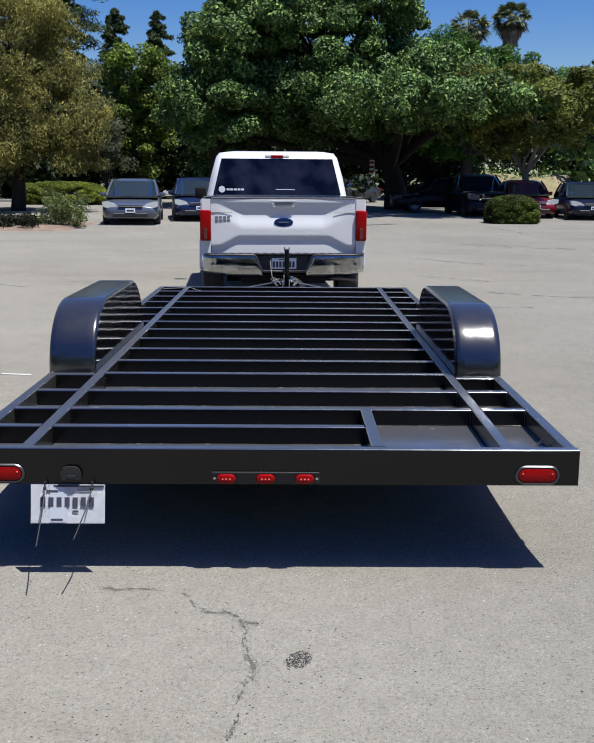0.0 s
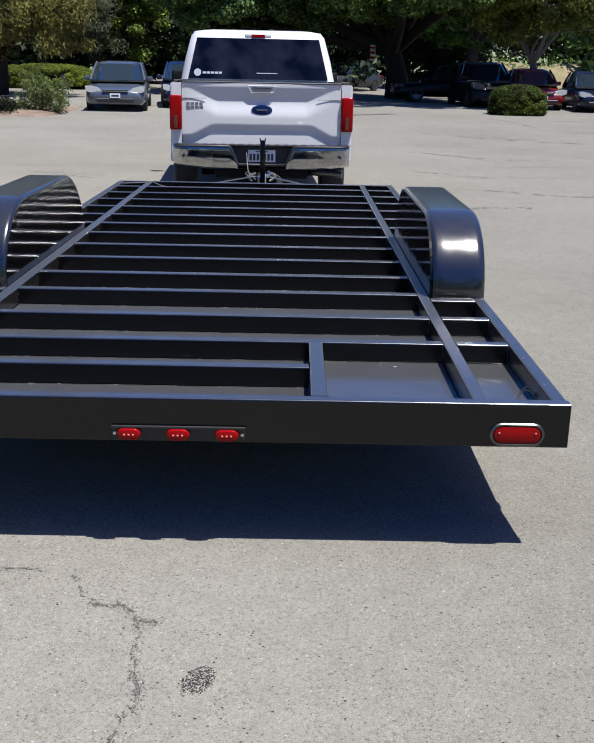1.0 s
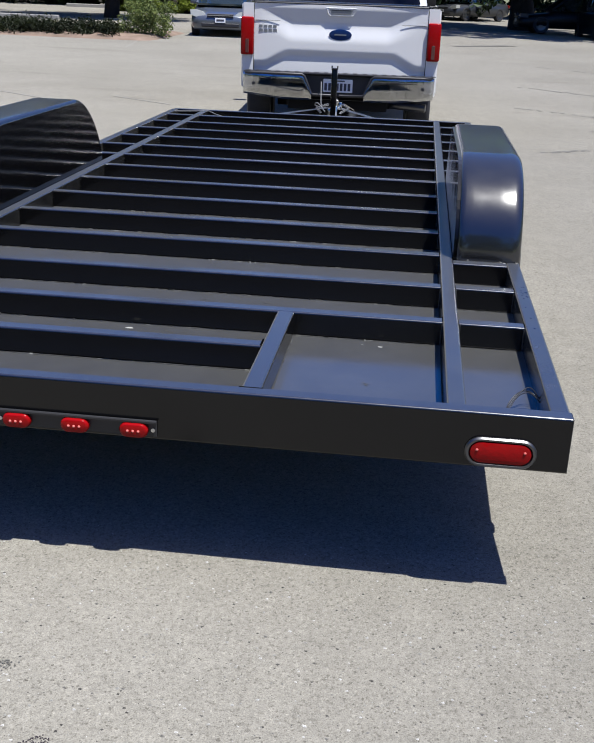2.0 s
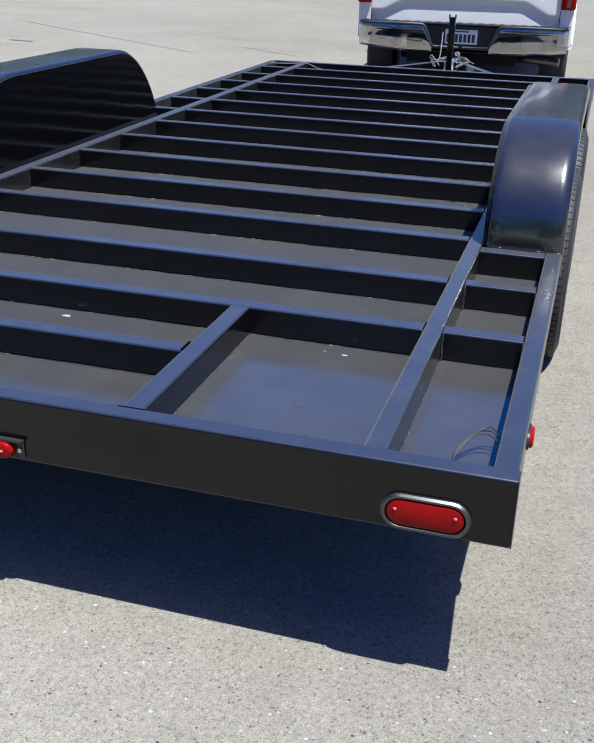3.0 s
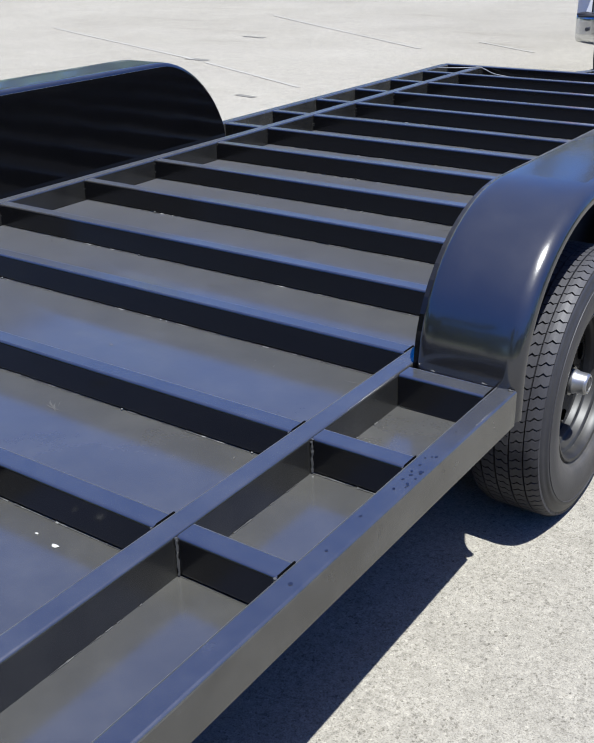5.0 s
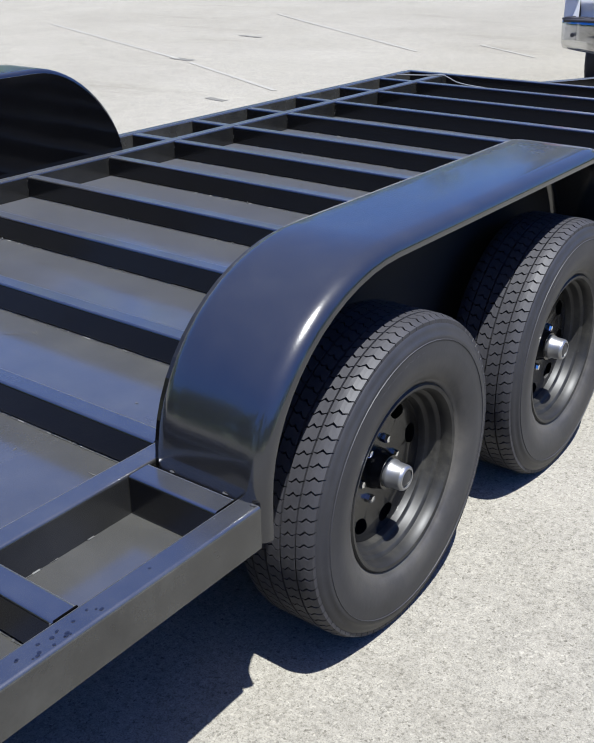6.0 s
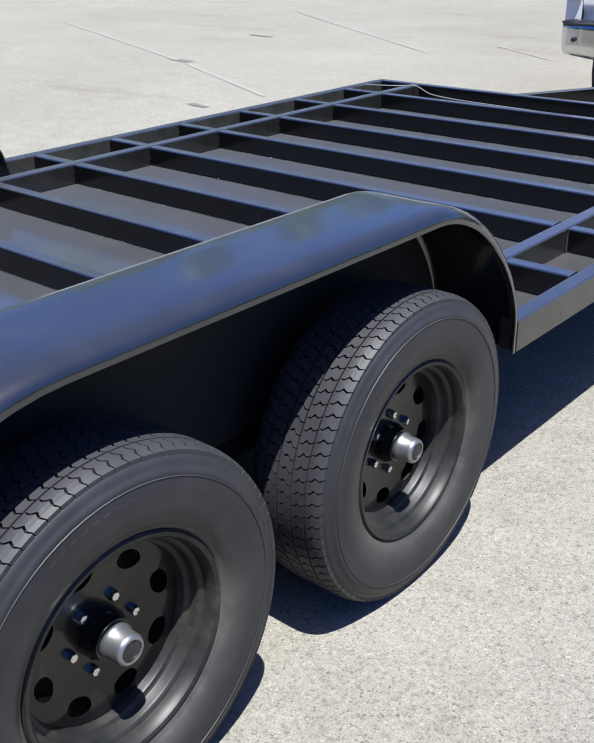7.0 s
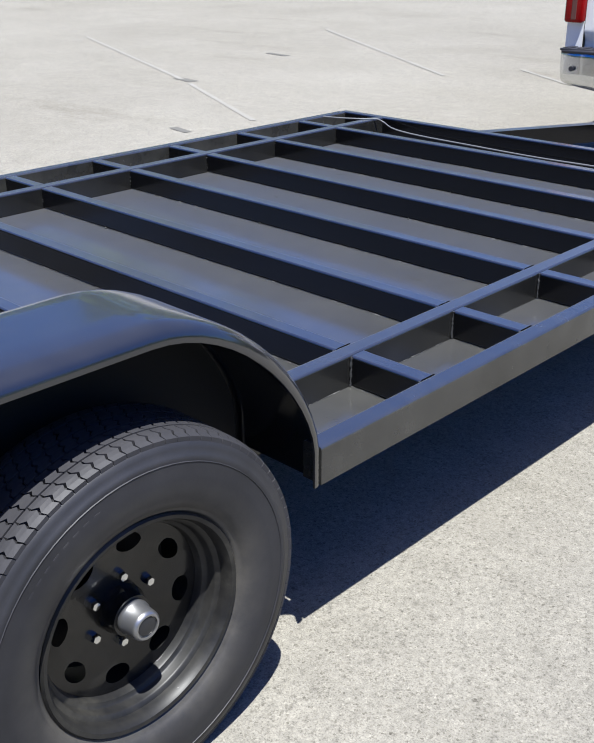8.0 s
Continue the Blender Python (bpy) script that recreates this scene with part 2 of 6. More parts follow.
def ground_look(m):
    geo = m.node_tree.nodes.new("ShaderNodeNewGeometry").outputs["Position"]
    broad = noise_tex(m, 0.35, 5.0, 0.6, vector=geo)
    tone = ramp(m, broad, [(0.3, (0.202, 0.189, 0.164)), (0.7, (0.249, 0.235, 0.207))])
    grit = noise_tex(m, 260.0, 3.0, 0.7, vector=geo)
    far = nd(m, "ShaderNodeMapping")
    far.inputs["Scale"].default_value = (0.25, 0.9, 1.0)
    wire(m, geo, far.inputs["Vector"])
    worn = ramp(m, noise_tex(m, 1.1, 7.0, 0.68, vector=far.outputs["Vector"]), [(0.30, (0.80, 0.79, 0.77)), (0.42, (0.98, 0.98, 0.97)), (0.62, (1.0, 1.0, 1.0)), (0.78, (1.14, 1.14, 1.13))])
    blot = ramp(m, noise_tex(m, 9.0, 5.0, 0.65, vector=geo), [(0.3, (0.91, 0.91, 0.905)), (0.7, (1.06, 1.06, 1.055))])
    smudge = ramp(m, noise_tex(m, 62.0, 4.0, 0.65, vector=geo), [(0.32, (0.76, 0.755, 0.755)), (0.46, (0.985, 0.985, 0.98)), (0.68, (1.12, 1.12, 1.115))])
    g = ramp(m, grit, [(0.3, (0.52, 0.52, 0.51)), (0.48, (0.98, 0.98, 0.98)), (0.72, (1.24, 1.24, 1.22))])
    c9 = mixed(m, 1.0, tone.outputs["Color"], worn.outputs["Color"], "MULTIPLY")
    c0 = mixed(m, 1.0, c9, blot.outputs["Color"], "MULTIPLY")
    c7 = mixed(m, 1.0, c0, smudge.outputs["Color"], "MULTIPLY")
    c1 = mixed(m, 1.0, c7, g.outputs["Color"], "MULTIPLY")
    vor = nd(m, "ShaderNodeTexVoronoi", Scale=185.0)
    wire(m, geo, vor.inputs["Vector"])
    cell = ramp(m, vor.outputs["Color"], [(0.0, (0.42, 0.41, 0.39)), (0.12, (0.68, 0.67, 0.65)), (0.24, (0.93, 0.925, 0.91)), (0.78, (1.03, 1.03, 1.02)), (1.0, (1.30, 1.30, 1.28))])
    c2 = mixed(m, 0.95, c1, cell.outputs["Color"], "MULTIPLY")
    wire(m, c2, bsdf(m).inputs["Base Color"])
    bump(m, grit, 0.35, 0.003)


ground_look(ASPHALT)
bsdf(ASPHALT).inputs["Specular IOR Level"].default_value = 0.15
bsdf(ASPHALT).inputs["Diffuse Roughness"].default_value = 0.9


NOTCH = material("open_gap", (0.002, 0.002, 0.002), 0.95)
bsdf(NOTCH).inputs["Specular IOR Level"].default_value = 0.0

# ---- ground ----
def height(x, y):
    """The lot is level behind the trailer, rises a little under it and more steadily beyond the truck."""
    def bend(d, soft):
        return (d + math.sqrt(d * d + soft)) / 2
    far = 0.0215 - 0.003 * max(-1.0, min(1.0, x / 8.0))
    rise = 0.0172 * (bend(y - 0.9, 0.2) - bend(y - 3.2, 0.6)) + 0.0075 * (bend(y - 3.2, 0.6) - bend(y - 9.5, 2.0)) + far * bend(y - 9.5, 2.0)
    return max(0.0, min(rise - 0.0006, 1.3)) if y > -3.0 else 0.0


def build_ground():
    xs = sorted({*[-400, -250, -150, -100, -70], *[float(v) for v in range(-50, 51, 4)], 70, 100, 150, 250, 400})
    ys = sorted({*[-400, -250, -150, -80, -40, -20], *[float(v) for v in range(-12, 70, 1)], 90, 120, 180, 280, 500})
    vs = [(x, y, height(x, y)) for y in ys for x in xs]
    n = len(xs)
    fs = [(j * n + i, j * n + i + 1, (j + 1) * n + i + 1, (j + 1) * n + i) for j in range(len(ys) - 1) for i in range(n - 1)]
    g = raw("ground", vs, fs, ASPHALT)
    g.data.shade_smooth()
    tagged(g, "sunlit pale grey weathered asphalt of a parking lot", "ground", kind="structure")


build_ground()

# ---- trailer ----
DECK, NOSE = 0.551, 0.46      # height of the deck at the rear, degrees nose up
HALF, LONG, TUBE, DEEP, PANZ, RAILZ = 1.30, 6.48, 0.052, 0.157, -0.086, -0.088
RAIL_IN, RAIL_OUT, WIDE = {1: 0.980, -1: 1.008}, {1: 1.031, -1: 1.062}, {1: 1.300, -1: 1.336}
CROSS = (0.39, 0.748, 1.171, 1.657, 2.075, 2.52, 2.955, 3.40, 3.818, 4.245, 4.69, 5.135, 5.585, 6.04)   # near edge of each crossmember
trailer = thing("trailer", "black painted steel tandem-axle flatbed trailer frame, open deck without boards", "trailer", pose(0, 0, DECK, NOSE, 0, 0))
FR0, FR1 = 1.594, 3.430       # the stretch of the fenders
FEND = {1: (FR0, FR1), -1: (1.665, 3.555)}


def cross_y(k):
    """Near edge of the k-th crossmember."""
    return CROSS[k - 1]


def build_frame():
    def bar(name, x0, x1, y0, y1, z0=PANZ + 0.002, z1=0.0, b=0.0065):
        """A bar with rounded long edges; the ends that butt on another bar stay square."""
        bm = boxed(x0, x1, y0, y1, z0, z1)
        way = 0 if x1 - x0 > y1 - y0 else 1
        es = [e for e in bm.edges if abs((e.verts[0].co - e.verts[1].co)[way]) > 1e-6]
        if name == "side_rail":     # its lower edges are sharper
            es = [e for e in es if max(v.co.z for v in e.verts) > z1 - 1e-4]
        if name == "rear_beam":
            es = [e for e in es if min(v.co.y for v in e.verts) < y1 - 1e-4]
        bmesh.ops.bevel(bm, geom=es, offset=b, segments=3, affect="EDGES", profile=0.5)
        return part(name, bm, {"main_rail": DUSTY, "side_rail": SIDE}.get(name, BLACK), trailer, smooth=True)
    bar("rear_beam", -WIDE[-1], WIDE[1], 0.0, 0.045, -DEEP, 0.0)
    bar("front_beam", -WIDE[-1] + 0.02, WIDE[1], LONG - 0.05, LONG, -DEEP, 0.0)
    for s in (-1, 1):
        a, b = sorted((s * RAIL_IN[s], s * RAIL_OUT[s]))
        bar("main_rail", a, b, 0.0455, LONG - 0.052, -DEEP, -0.001)
        a, b = sorted((s * (WIDE[s] - 0.052), s * WIDE[s]))
        bar("side_rail", a, b, 0.0455, FEND[s][0] + 0.004, RAILZ, -0.001)
        bar("side_rail", a, b, FEND[s][1] - 0.010, LONG - 0.052, RAILZ, -0.001)
        gus = prism(bmesh.new(), [(0.0455, -DEEP + 0.002), (0.0455, RAILZ), (0.285, RAILZ)], "x", s * (WIDE[s] - 0.009), s * WIDE[s])
        part("gusset", gus, SIDE, trailer, "tapered steel gusset under the rail behind the rear beam")
        part("end_plate", boxed(*sorted((s * (WIDE[s] + 0.0003), s * (WIDE[s] + 0.0035))), 0.0005, 0.0465, -DEEP + 0.0005, -0.0005, bevel=0.0012), SIDE, trailer, "dusty steel plate closing the beam end")
        a, b = sorted((s * (RAIL_OUT[s] + 0.002), s * (WIDE[s] - 0.054)))
        bar("fender_member", a, b, FEND[s][0] - 0.057, FEND[s][0] - 0.001, RAILZ, -0.002)
        for k in (1, 2, 3, 9, 10, 11, 12, 13, 14):
            if s == 1 and k == 1:
                continue
            bar("outrigger", a, b, cross_y(k), cross_y(k) + TUBE, z1=-0.003)
    for k in range(1, 15):
        x1 = 0.426 if k == 1 else RAIL_IN[1] - 0.002
        bar("crossmember", -RAIL_IN[-1] + 0.002, x1, cross_y(k), cross_y(k) + TUBE, z1=-0.003)
    bar("box_divider", 0.428, 0.484, 0.047, cross_y(2) - 0.002, z1=-0.002)
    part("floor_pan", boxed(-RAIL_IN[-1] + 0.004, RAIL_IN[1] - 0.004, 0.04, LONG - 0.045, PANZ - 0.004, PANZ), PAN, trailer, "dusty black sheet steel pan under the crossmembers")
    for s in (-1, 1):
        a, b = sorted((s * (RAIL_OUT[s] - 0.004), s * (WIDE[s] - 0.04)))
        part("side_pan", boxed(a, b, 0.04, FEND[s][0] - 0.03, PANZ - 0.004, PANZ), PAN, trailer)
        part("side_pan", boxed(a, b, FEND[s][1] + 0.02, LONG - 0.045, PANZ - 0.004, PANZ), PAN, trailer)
    # dark gaps left open where a bar's flange stops short of the rail
    for k in range(2, 15):
        d = 0.006 * math.sin(7.1 * k)
        part("notch", boxed(RAIL_IN[1] - 0.0030, RAIL_IN[1] + 0.0002, cross_y(k) + 0.004 + abs(d), cross_y(k) + TUBE + d, -0.012, -0.0022), NOTCH, trailer)
        if k in (2, 3, 9, 10, 11, 12, 13, 14):
            part("notch", boxed(WIDE[1] - 0.0550, WIDE[1] - 0.0518, cross_y(k) + 0.004, cross_y(k) + TUBE * 0.9 + d, -0.012, -0.0022), NOTCH, trailer)
    part("notch", boxed(0.424, 0.429, cross_y(1) + 0.004, cross_y(1) + TUBE + 0.008, -0.012, -0.0006), NOTCH, trailer)
    part("notch", boxed(0.422, 0.490, 0.0445, 0.0485, -0.012, 0.0006), NOTCH, trailer)


build_frame()


WELLSHADE = material("dull_well_shade", (0.008, 0.008, 0.008), 0.75)


def fender_line(top, y0, y1, front):
    """(y, z, normal) along the fender from the rear foot to the front foot."""
    def half(reach, power):
        pts = [(0.0, -0.085), (0.0, -0.05), (0.0, 0.0)]
        for k in range(1, 15):
            a = math.pi / 2 * k / 14
            pts.append((reach * (1 - math.cos(a)) ** power, top * math.sin(a)))
        return pts
    rear, fore = half(0.44, 1.0), half(front, 0.8)
    full = [(y0 + d, z) for d, z in rear] + [((y0 + y1) / 2, top)] + [(y1 - d, z) for d, z in reversed(fore)]
    out = []
    for i, (y, z) in enumerate(full):
        y0, z0 = full[max(i - 1, 0)]
        y1, z1 = full[min(i + 1, len(full) - 1)]
        ty, tz = y1 - y0, z1 - z0
        ln = math.hypot(ty, tz) or 1
        out.append((y, z, -tz / ln, ty / ln))
    return out


def build_fender(s):
    line = fender_line(0.377, *FEND[1], 0.42) if s > 0 else fender_line(0.396, *FEND[-1], 0.45)
    out, inn = WIDE[s], RAIL_OUT[s] + (0.010 if s > 0 else 0.0)
    prof = [(inn + 0.003, -0.020), (inn + 0.006, -0.008), (inn + 0.014, -0.002), (inn + 0.028, 0.0), (out - 0.20, 0.0), (out - 0.10, 0.0), (out - 0.036, 0.0), (out - 0.021, -0.0025), (out - 0.009, -0.0085), (out + 0.000, -0.017), (out + 0.0035, -0.026), (out + 0.0040, -0.034), (out + 0.0000, -0.035), (out - 0.002, -0.028), (out - 0.006, -0.021), (out - 0.014, -0.0145), (out - 0.025, -0.008), (out - 0.04, -0.005), (out - 0.2, -0.005), (inn + 0.034, -0.005), (inn + 0.018, -0.008), (inn + 0.009, -0.020)]
    bm = bmesh.new()
    rows = [[bm.verts.new((s * x, y + ny * d, z + nz * d)) for x, d in prof] for y, z, ny, nz in line]
    grid_faces(bm, rows)
    bm.faces.new(rows[0])
    bm.faces.new(rows[-1])
    fender = part("fender", bm, FENDER, trailer, "glossy black rounded tandem fender", smooth=50)
    bm = bmesh.new()
    inner = [(y + ny * -0.016, z + nz * -0.016) for y, z, ny, nz in line]
    prism(bm, inner, "x", s * (RAIL_OUT[s] + 0.0005), s * (inn + 0.0065))
    part("fender_inner_panel", bm, MIRROR, fender)
    # added matte sheet that keeps the wheel well as dark as shade
    bm = bmesh.new()
    prism(bm, [(y + ny * -0.018, z + nz * -0.018) for y, z, ny, nz in line], "x", s * (inn + 0.007), s * (inn + 0.009))
    part("well_shade_sheet", bm, WELLSHADE, fender)


for side in (1, -1):
    build_fender(side)

# wheels
WHEEL_Y, TYRE_R, RIM_R = (2.095, 2.955), 0.370, 0.212


def build_wheel(at, label):
    """One tyre on a steel disc wheel; its outer face looks along +x, x = 0 at the tyre's middle."""
    w = new("wheel")
    w.parent, w.matrix_basis = trailer, at
    w["label"] = label
    R, W = TYRE_R, 0.108
    bm = bmesh.new()
    prof = [(RIM_R - 0.006, 0.068), (RIM_R + 0.005, 0.079), (RIM_R + 0.012, 0.0885), (RIM_R + 0.016, 0.0890), (RIM_R + 0.018, 0.0925), (RIM_R + 0.035, 0.102), (RIM_R + 0.065, W), (RIM_R + 0.085, W - 0.0005), (R - 0.046, 0.1045), (R - 0.040, 0.1045), (R - 0.038, 0.1015), (R - 0.028, 0.0985), (R - 0.018, 0.0945), (R - 0.013, 0.085), (R - 0.011, 0.06), (R - 0.010, 0.0)]
    prof = prof + [(r, -a) for r, a in reversed(prof[:-1])]
    lathe(bm, prof, 72, closed=True)
    tyre = part("tyre", bm, TYREWALL, w, "black radial trailer tyre", smooth=60)
    for r0, x0 in ((R - 0.050, 0.1053),):
        part("sidewall_ridge", lathe(bmesh.new(), [(r0 - 0.0016, x0 - 0.002), (r0, x0 + 0.0012), (r0 + 0.0016, x0 - 0.002)], 72, closed=True), RUBBER, tyre, smooth=60)
    # tread: five ribs cut into wavy blocks
    bm = bmesh.new()
    n, pitch = 84, 2 * math.pi / 84
    for i, (c, hw) in enumerate(((-0.076, 0.0172), (-0.038, 0.0166), (0.0, 0.0166), (0.038, 0.0166), (0.076, 0.0172))):
        for k in range(n):
            ends = []
            for e in (0.0, 1.0):
                row = []
                for q in range(5):
                    u = q / 4
                    x = c - hw + 2 * hw * u
                    a = pitch * (k + e * (0.93, 0.86, 0.80, 0.85, 0.92)[q] + 0.34 * (u - 0.5) * (1 if c <= 0 else -1) + (0.13 if q in (1, 3) else (-0.08 if q == 2 else 0.0)) + 0.5 * (i % 2))
                    drop = max(0.0, abs(x) - 0.062) ** 2 * 9.0
                    row.append((x, a, R - drop))
                ends.append(row)
            tops = [[bm.verts.new((x, math.cos(a) * r, math.sin(a) * r)) for x, a, r in row] for row in ends]
            lows = [[bm.verts.new((x, math.cos(a) * (R - 0.0135 - (0.004 if abs(x) > 0.09 else 0)), math.sin(a) * (R - 0.0135 - (0.004 if abs(x) > 0.09 else 0)))) for x, a, r in row] for row in ends]
            for q in range(4):
                bm.faces.new((tops[0][q], tops[0][q + 1], tops[1][q + 1], tops[1][q]))
                bm.faces.new((lows[0][q], lows[0][q + 1], tops[0][q + 1], tops[0][q]))
                bm.faces.new((lows[1][q + 1], lows[1][q], tops[1][q], tops[1][q + 1]))
            bm.faces.new((lows[0][0], tops[0][0], tops[1][0], lows[1][0]))
            bm.faces.new((lows[0][4], lows[1][4], tops[1][4], tops[0][4]))
    part("tread", bm, RUBBER, tyre)
    bm = bmesh.new()
    for k in range(8):
        m = pose(0.1062, 0, 0, 40 + 4.3 * k) @ Matrix.Translation((0, 0.292, 0))
        bmesh.ops.create_cube(bm, size=1.0, matrix=m @ Matrix.Diagonal((0.002, 0.022, 0.013, 1)))
    tagged(part("raised_mark", bm, RUBBER, tyre, "plain raised bars moulded in the sidewall"), kind="stuff")
    # rim: barrel, flange and disc
    bm = bmesh.new()
    lathe(bm, [(RIM_R - 0.004, 0.070), (RIM_R + 0.004, 0.078), (RIM_R + 0.006, 0.083), (RIM_R + 0.002, 0.088), (RIM_R - 0.006, 0.086), (RIM_R - 0.011, 0.078), (RIM_R - 0.013, 0.066), (RIM_R - 0.014, 0.060), (RIM_R - 0.022, 0.056), (RIM_R - 0.024, 0.052), (RIM_R - 0.025, 0.036), (RIM_R - 0.027, 0.033), (RIM_R - 0.035, 0.030), (RIM_R - 0.037, 0.026), (RIM_R - 0.040, 0.002), (RIM_R - 0.042, -0.06), (RIM_R - 0.04, -0.09)], 64, closed=False)
    bm.faces.ensure_lookup_table()
    bmesh.ops.delete(bm, geom=[f for f in bm.faces if len(f.verts) > 8], context="FACES_ONLY")
    rim = part("rim", bm, BARREL, w, "dusty black steel wheel rim", smooth=38)
    bm = bmesh.new()
    def ring(r, m, cy=0.0, cz=0.0, sq=1.0, turn=0.0):
        vs = []
        for k in range(m):
            a = 2 * math.pi * k / m
            u, v = math.cos(a) * r, math.sin(a) * r * sq
            vs.append(bm.verts.new((0, cy + u * math.cos(turn) - v * math.sin(turn), cz + u * math.sin(turn) + v * math.cos(turn))))
        return [bm.edges.new((vs[k], vs[(k + 1) % m])) for k in range(m)]
    es = ring(0.173, 64) + ring(0.045, 32)
    for k in range(8):
        a = math.pi / 4 * k + 0.2
        es += ring(0.0190, 16, 0.136 * math.cos(a), 0.136 * math.sin(a), 1.45, a)
    bmesh.ops.triangle_fill(bm, edges=es, use_beauty=True, normal=(1, 0, 0))
    for v in bm.verts:
        r = math.hypot(v.co.y, v.co.z)
        v.co.x = 0.004 + 0.014 * math.exp(-((r - 0.100) / 0.024) ** 2) + 0.010 * max(0.0, min(1.0, (r - 0.118) / 0.02))
    part("wheel_disc", bm, RIM, rim, smooth=60)
    bm = bmesh.new()
    lathe(bm, [(0.155, -0.10), (0.155, -0.065), (0.05, -0.060), (0.05, -0.03), (0.0, -0.03)], 40)
    part("brake_drum", bm, PLASTIC, w, smooth=40)
    bm = bmesh.new()
    lathe(bm, [(0.028, 0.020), (0.033, 0.043), (0.034, 0.047), (0.0335, 0.052), (0.0305, 0.056), (0.030, 0.080), (0.0285, 0.085), (0.025, 0.088), (0.0215, 0.088), (0.0215, 0.083), (0.0, 0.083)], 36)
    hub = part("hub", bm, HUBSTEEL, w, "bright steel axle hub", smooth=40)
    # inner hub length made black to stand in for shadow near the disc
    part("shade_hub_body", lathe(bmesh.new(), [(0.048, -0.06), (0.048, 0.016), (0.044, 0.024), (0.040, 0.042), (0.0, 0.042)], 32), RIM, w, "inner length of the hub, black in place of shade", smooth=40)
    bm = bmesh.new()
    lathe(bm, [(0.0190, 0.082), (0.0190, 0.086), (0.012, 0.088), (0.0, 0.088)], 24)
    part("hub_cap", bm, PLASTIC, hub, "black rubber plug", smooth=40)
    for k in range(6):
        a = math.pi / 3 * k + 0.3
        bm = bmesh.new()
        lathe(bm, [(0.0105, -0.002), (0.0105, 0.014), (0.008, 0.020), (0.0, 0.021)], 6, centre=(0, 0.070 * math.cos(a), 0.070 * math.sin(a)))
        part("lug_nut", bm, CHROME, w)
    return w


first = None
for y in WHEEL_Y:
    zc = height(1.25, y) + TYRE_R - 0.004 - DECK - y * math.tan(radians(NOSE))
    for sx, turn in ((1.221, 0), (-1.245, 180)):
        at = pose(sx, y, zc, 0, 0, turn) @ pose(0, 0, 0, 23 * y + turn)
        if first is None:
            first = build_wheel(at, "black trailer tyre on a glossy black steel wheel")
        else:
            copy_thing(first, at)


for y in WHEEL_Y:
    zc = height(1.25, y) + TYRE_R - 0.004 - DECK - y * math.tan(radians(NOSE))
    part("axle", lathe(bmesh.new(), [(0.03, -1.20), (0.03, -1.13), (0.038, -1.12), (0.038, 1.10), (0.03, 1.11), (0.03, 1.18)], 20, "x", (-0.012, y, zc)), BLACK, trailer, "black steel axle tube", smooth=40)


def oval(hx, hz, n=10):
    """A rounded-end outline, half sizes hx and hz."""
    pts = []
    for sx, a0 in ((1, -90), (-1, 90)):
        for k in range(n + 1):
            a = radians(a0 + 180 * k / n)
            pts.append((sx * (hx - hz) + hz * math.cos(a), hz * math.sin(a)))
    return pts


def domed(bm, pts, axis, a0, a1, shrink=0.9):
    """A flat outline raised to a slightly smaller face, as a lens."""
    def at(u, v, a):
        return {"x": (a, u, v), "y": (u, a, v), "z": (u, v, a)}[axis]
    levels = [(1.0, a0), (1.0, a0 + 0.6 * (a1 - a0)), ((1 + shrink) / 2 + 0.02, a0 + 0.9 * (a1 - a0)), (shrink, a1)]
    rings = [[bm.verts.new(at(u * f, v * f, a)) for u, v in pts] for f, a in levels]
    n = len(pts)
    for a, b in zip(rings, rings[1:]):
        for k in range(n):
            bm.faces.new((a[k], a[(k + 1) % n], b[(k + 1) % n], b[k]))
    bm.faces.new(rings[0])
    bm.faces.new(rings[-1])
    return bm


def moved(bm, x, y, z):
    bmesh.ops.translate(bm, verts=bm.verts[:], vec=(x, y, z))
    return bm


# lamps on the rear beam
for x in (1.127, -1.127):
    bm = bmesh.new()
    out, inn = oval(0.094, 0.042), oval(0.080, 0.029)
    rings = [[bm.verts.new((u, y, v)) for u, v in p] for p, y in ((out, 0.0), (out, -0.006), (oval(0.090, 0.038), -0.011), (oval(0.084, 0.033), -0.010), (inn, -0.002), (inn, 0.0))]
    n = len(out)
    for a, b in zip(rings, rings[1:]):
        for k in range(n):
            bm.faces.new((a[k], a[(k + 1) % n], b[(k + 1) % n], b[k]))
    bez = part("tail_light_bezel", moved(bm, x, -0.0005, -0.109), DARKSTEEL, trailer, "dull steel bezel round the oval tail light", smooth=35)
    part("lens", moved(domed(bmesh.new(), oval(0.080, 0.029), "y", 0.0, -0.010, 0.93), x, -0.001, -0.109), RED, bez, "red oval lens", smooth=35)
    # small pale domes added near both ends in place of bright glints
    for q in (-0.062, 0.062):
        part("led_glint", lathe(bmesh.new(), [(0.0042, -0.0095), (0.0038, -0.0122), (0.002, -0.0135), (0.0, -0.0138)], 14, "y", (x + q, 0, -0.102)), LEDGLINT, bez, smooth=80)
bar_plate = part("identification_bar", boxed(-0.245, 0.207, -0.006, -0.0005, -0.147, -0.099, bevel=0.002), PLASTIC, trailer, "black bar with three small red lamps")
part("top_flange", boxed(-0.245, 0.207, -0.016, -0.0065, -0.104, -0.099), PLASTIC, bar_plate)
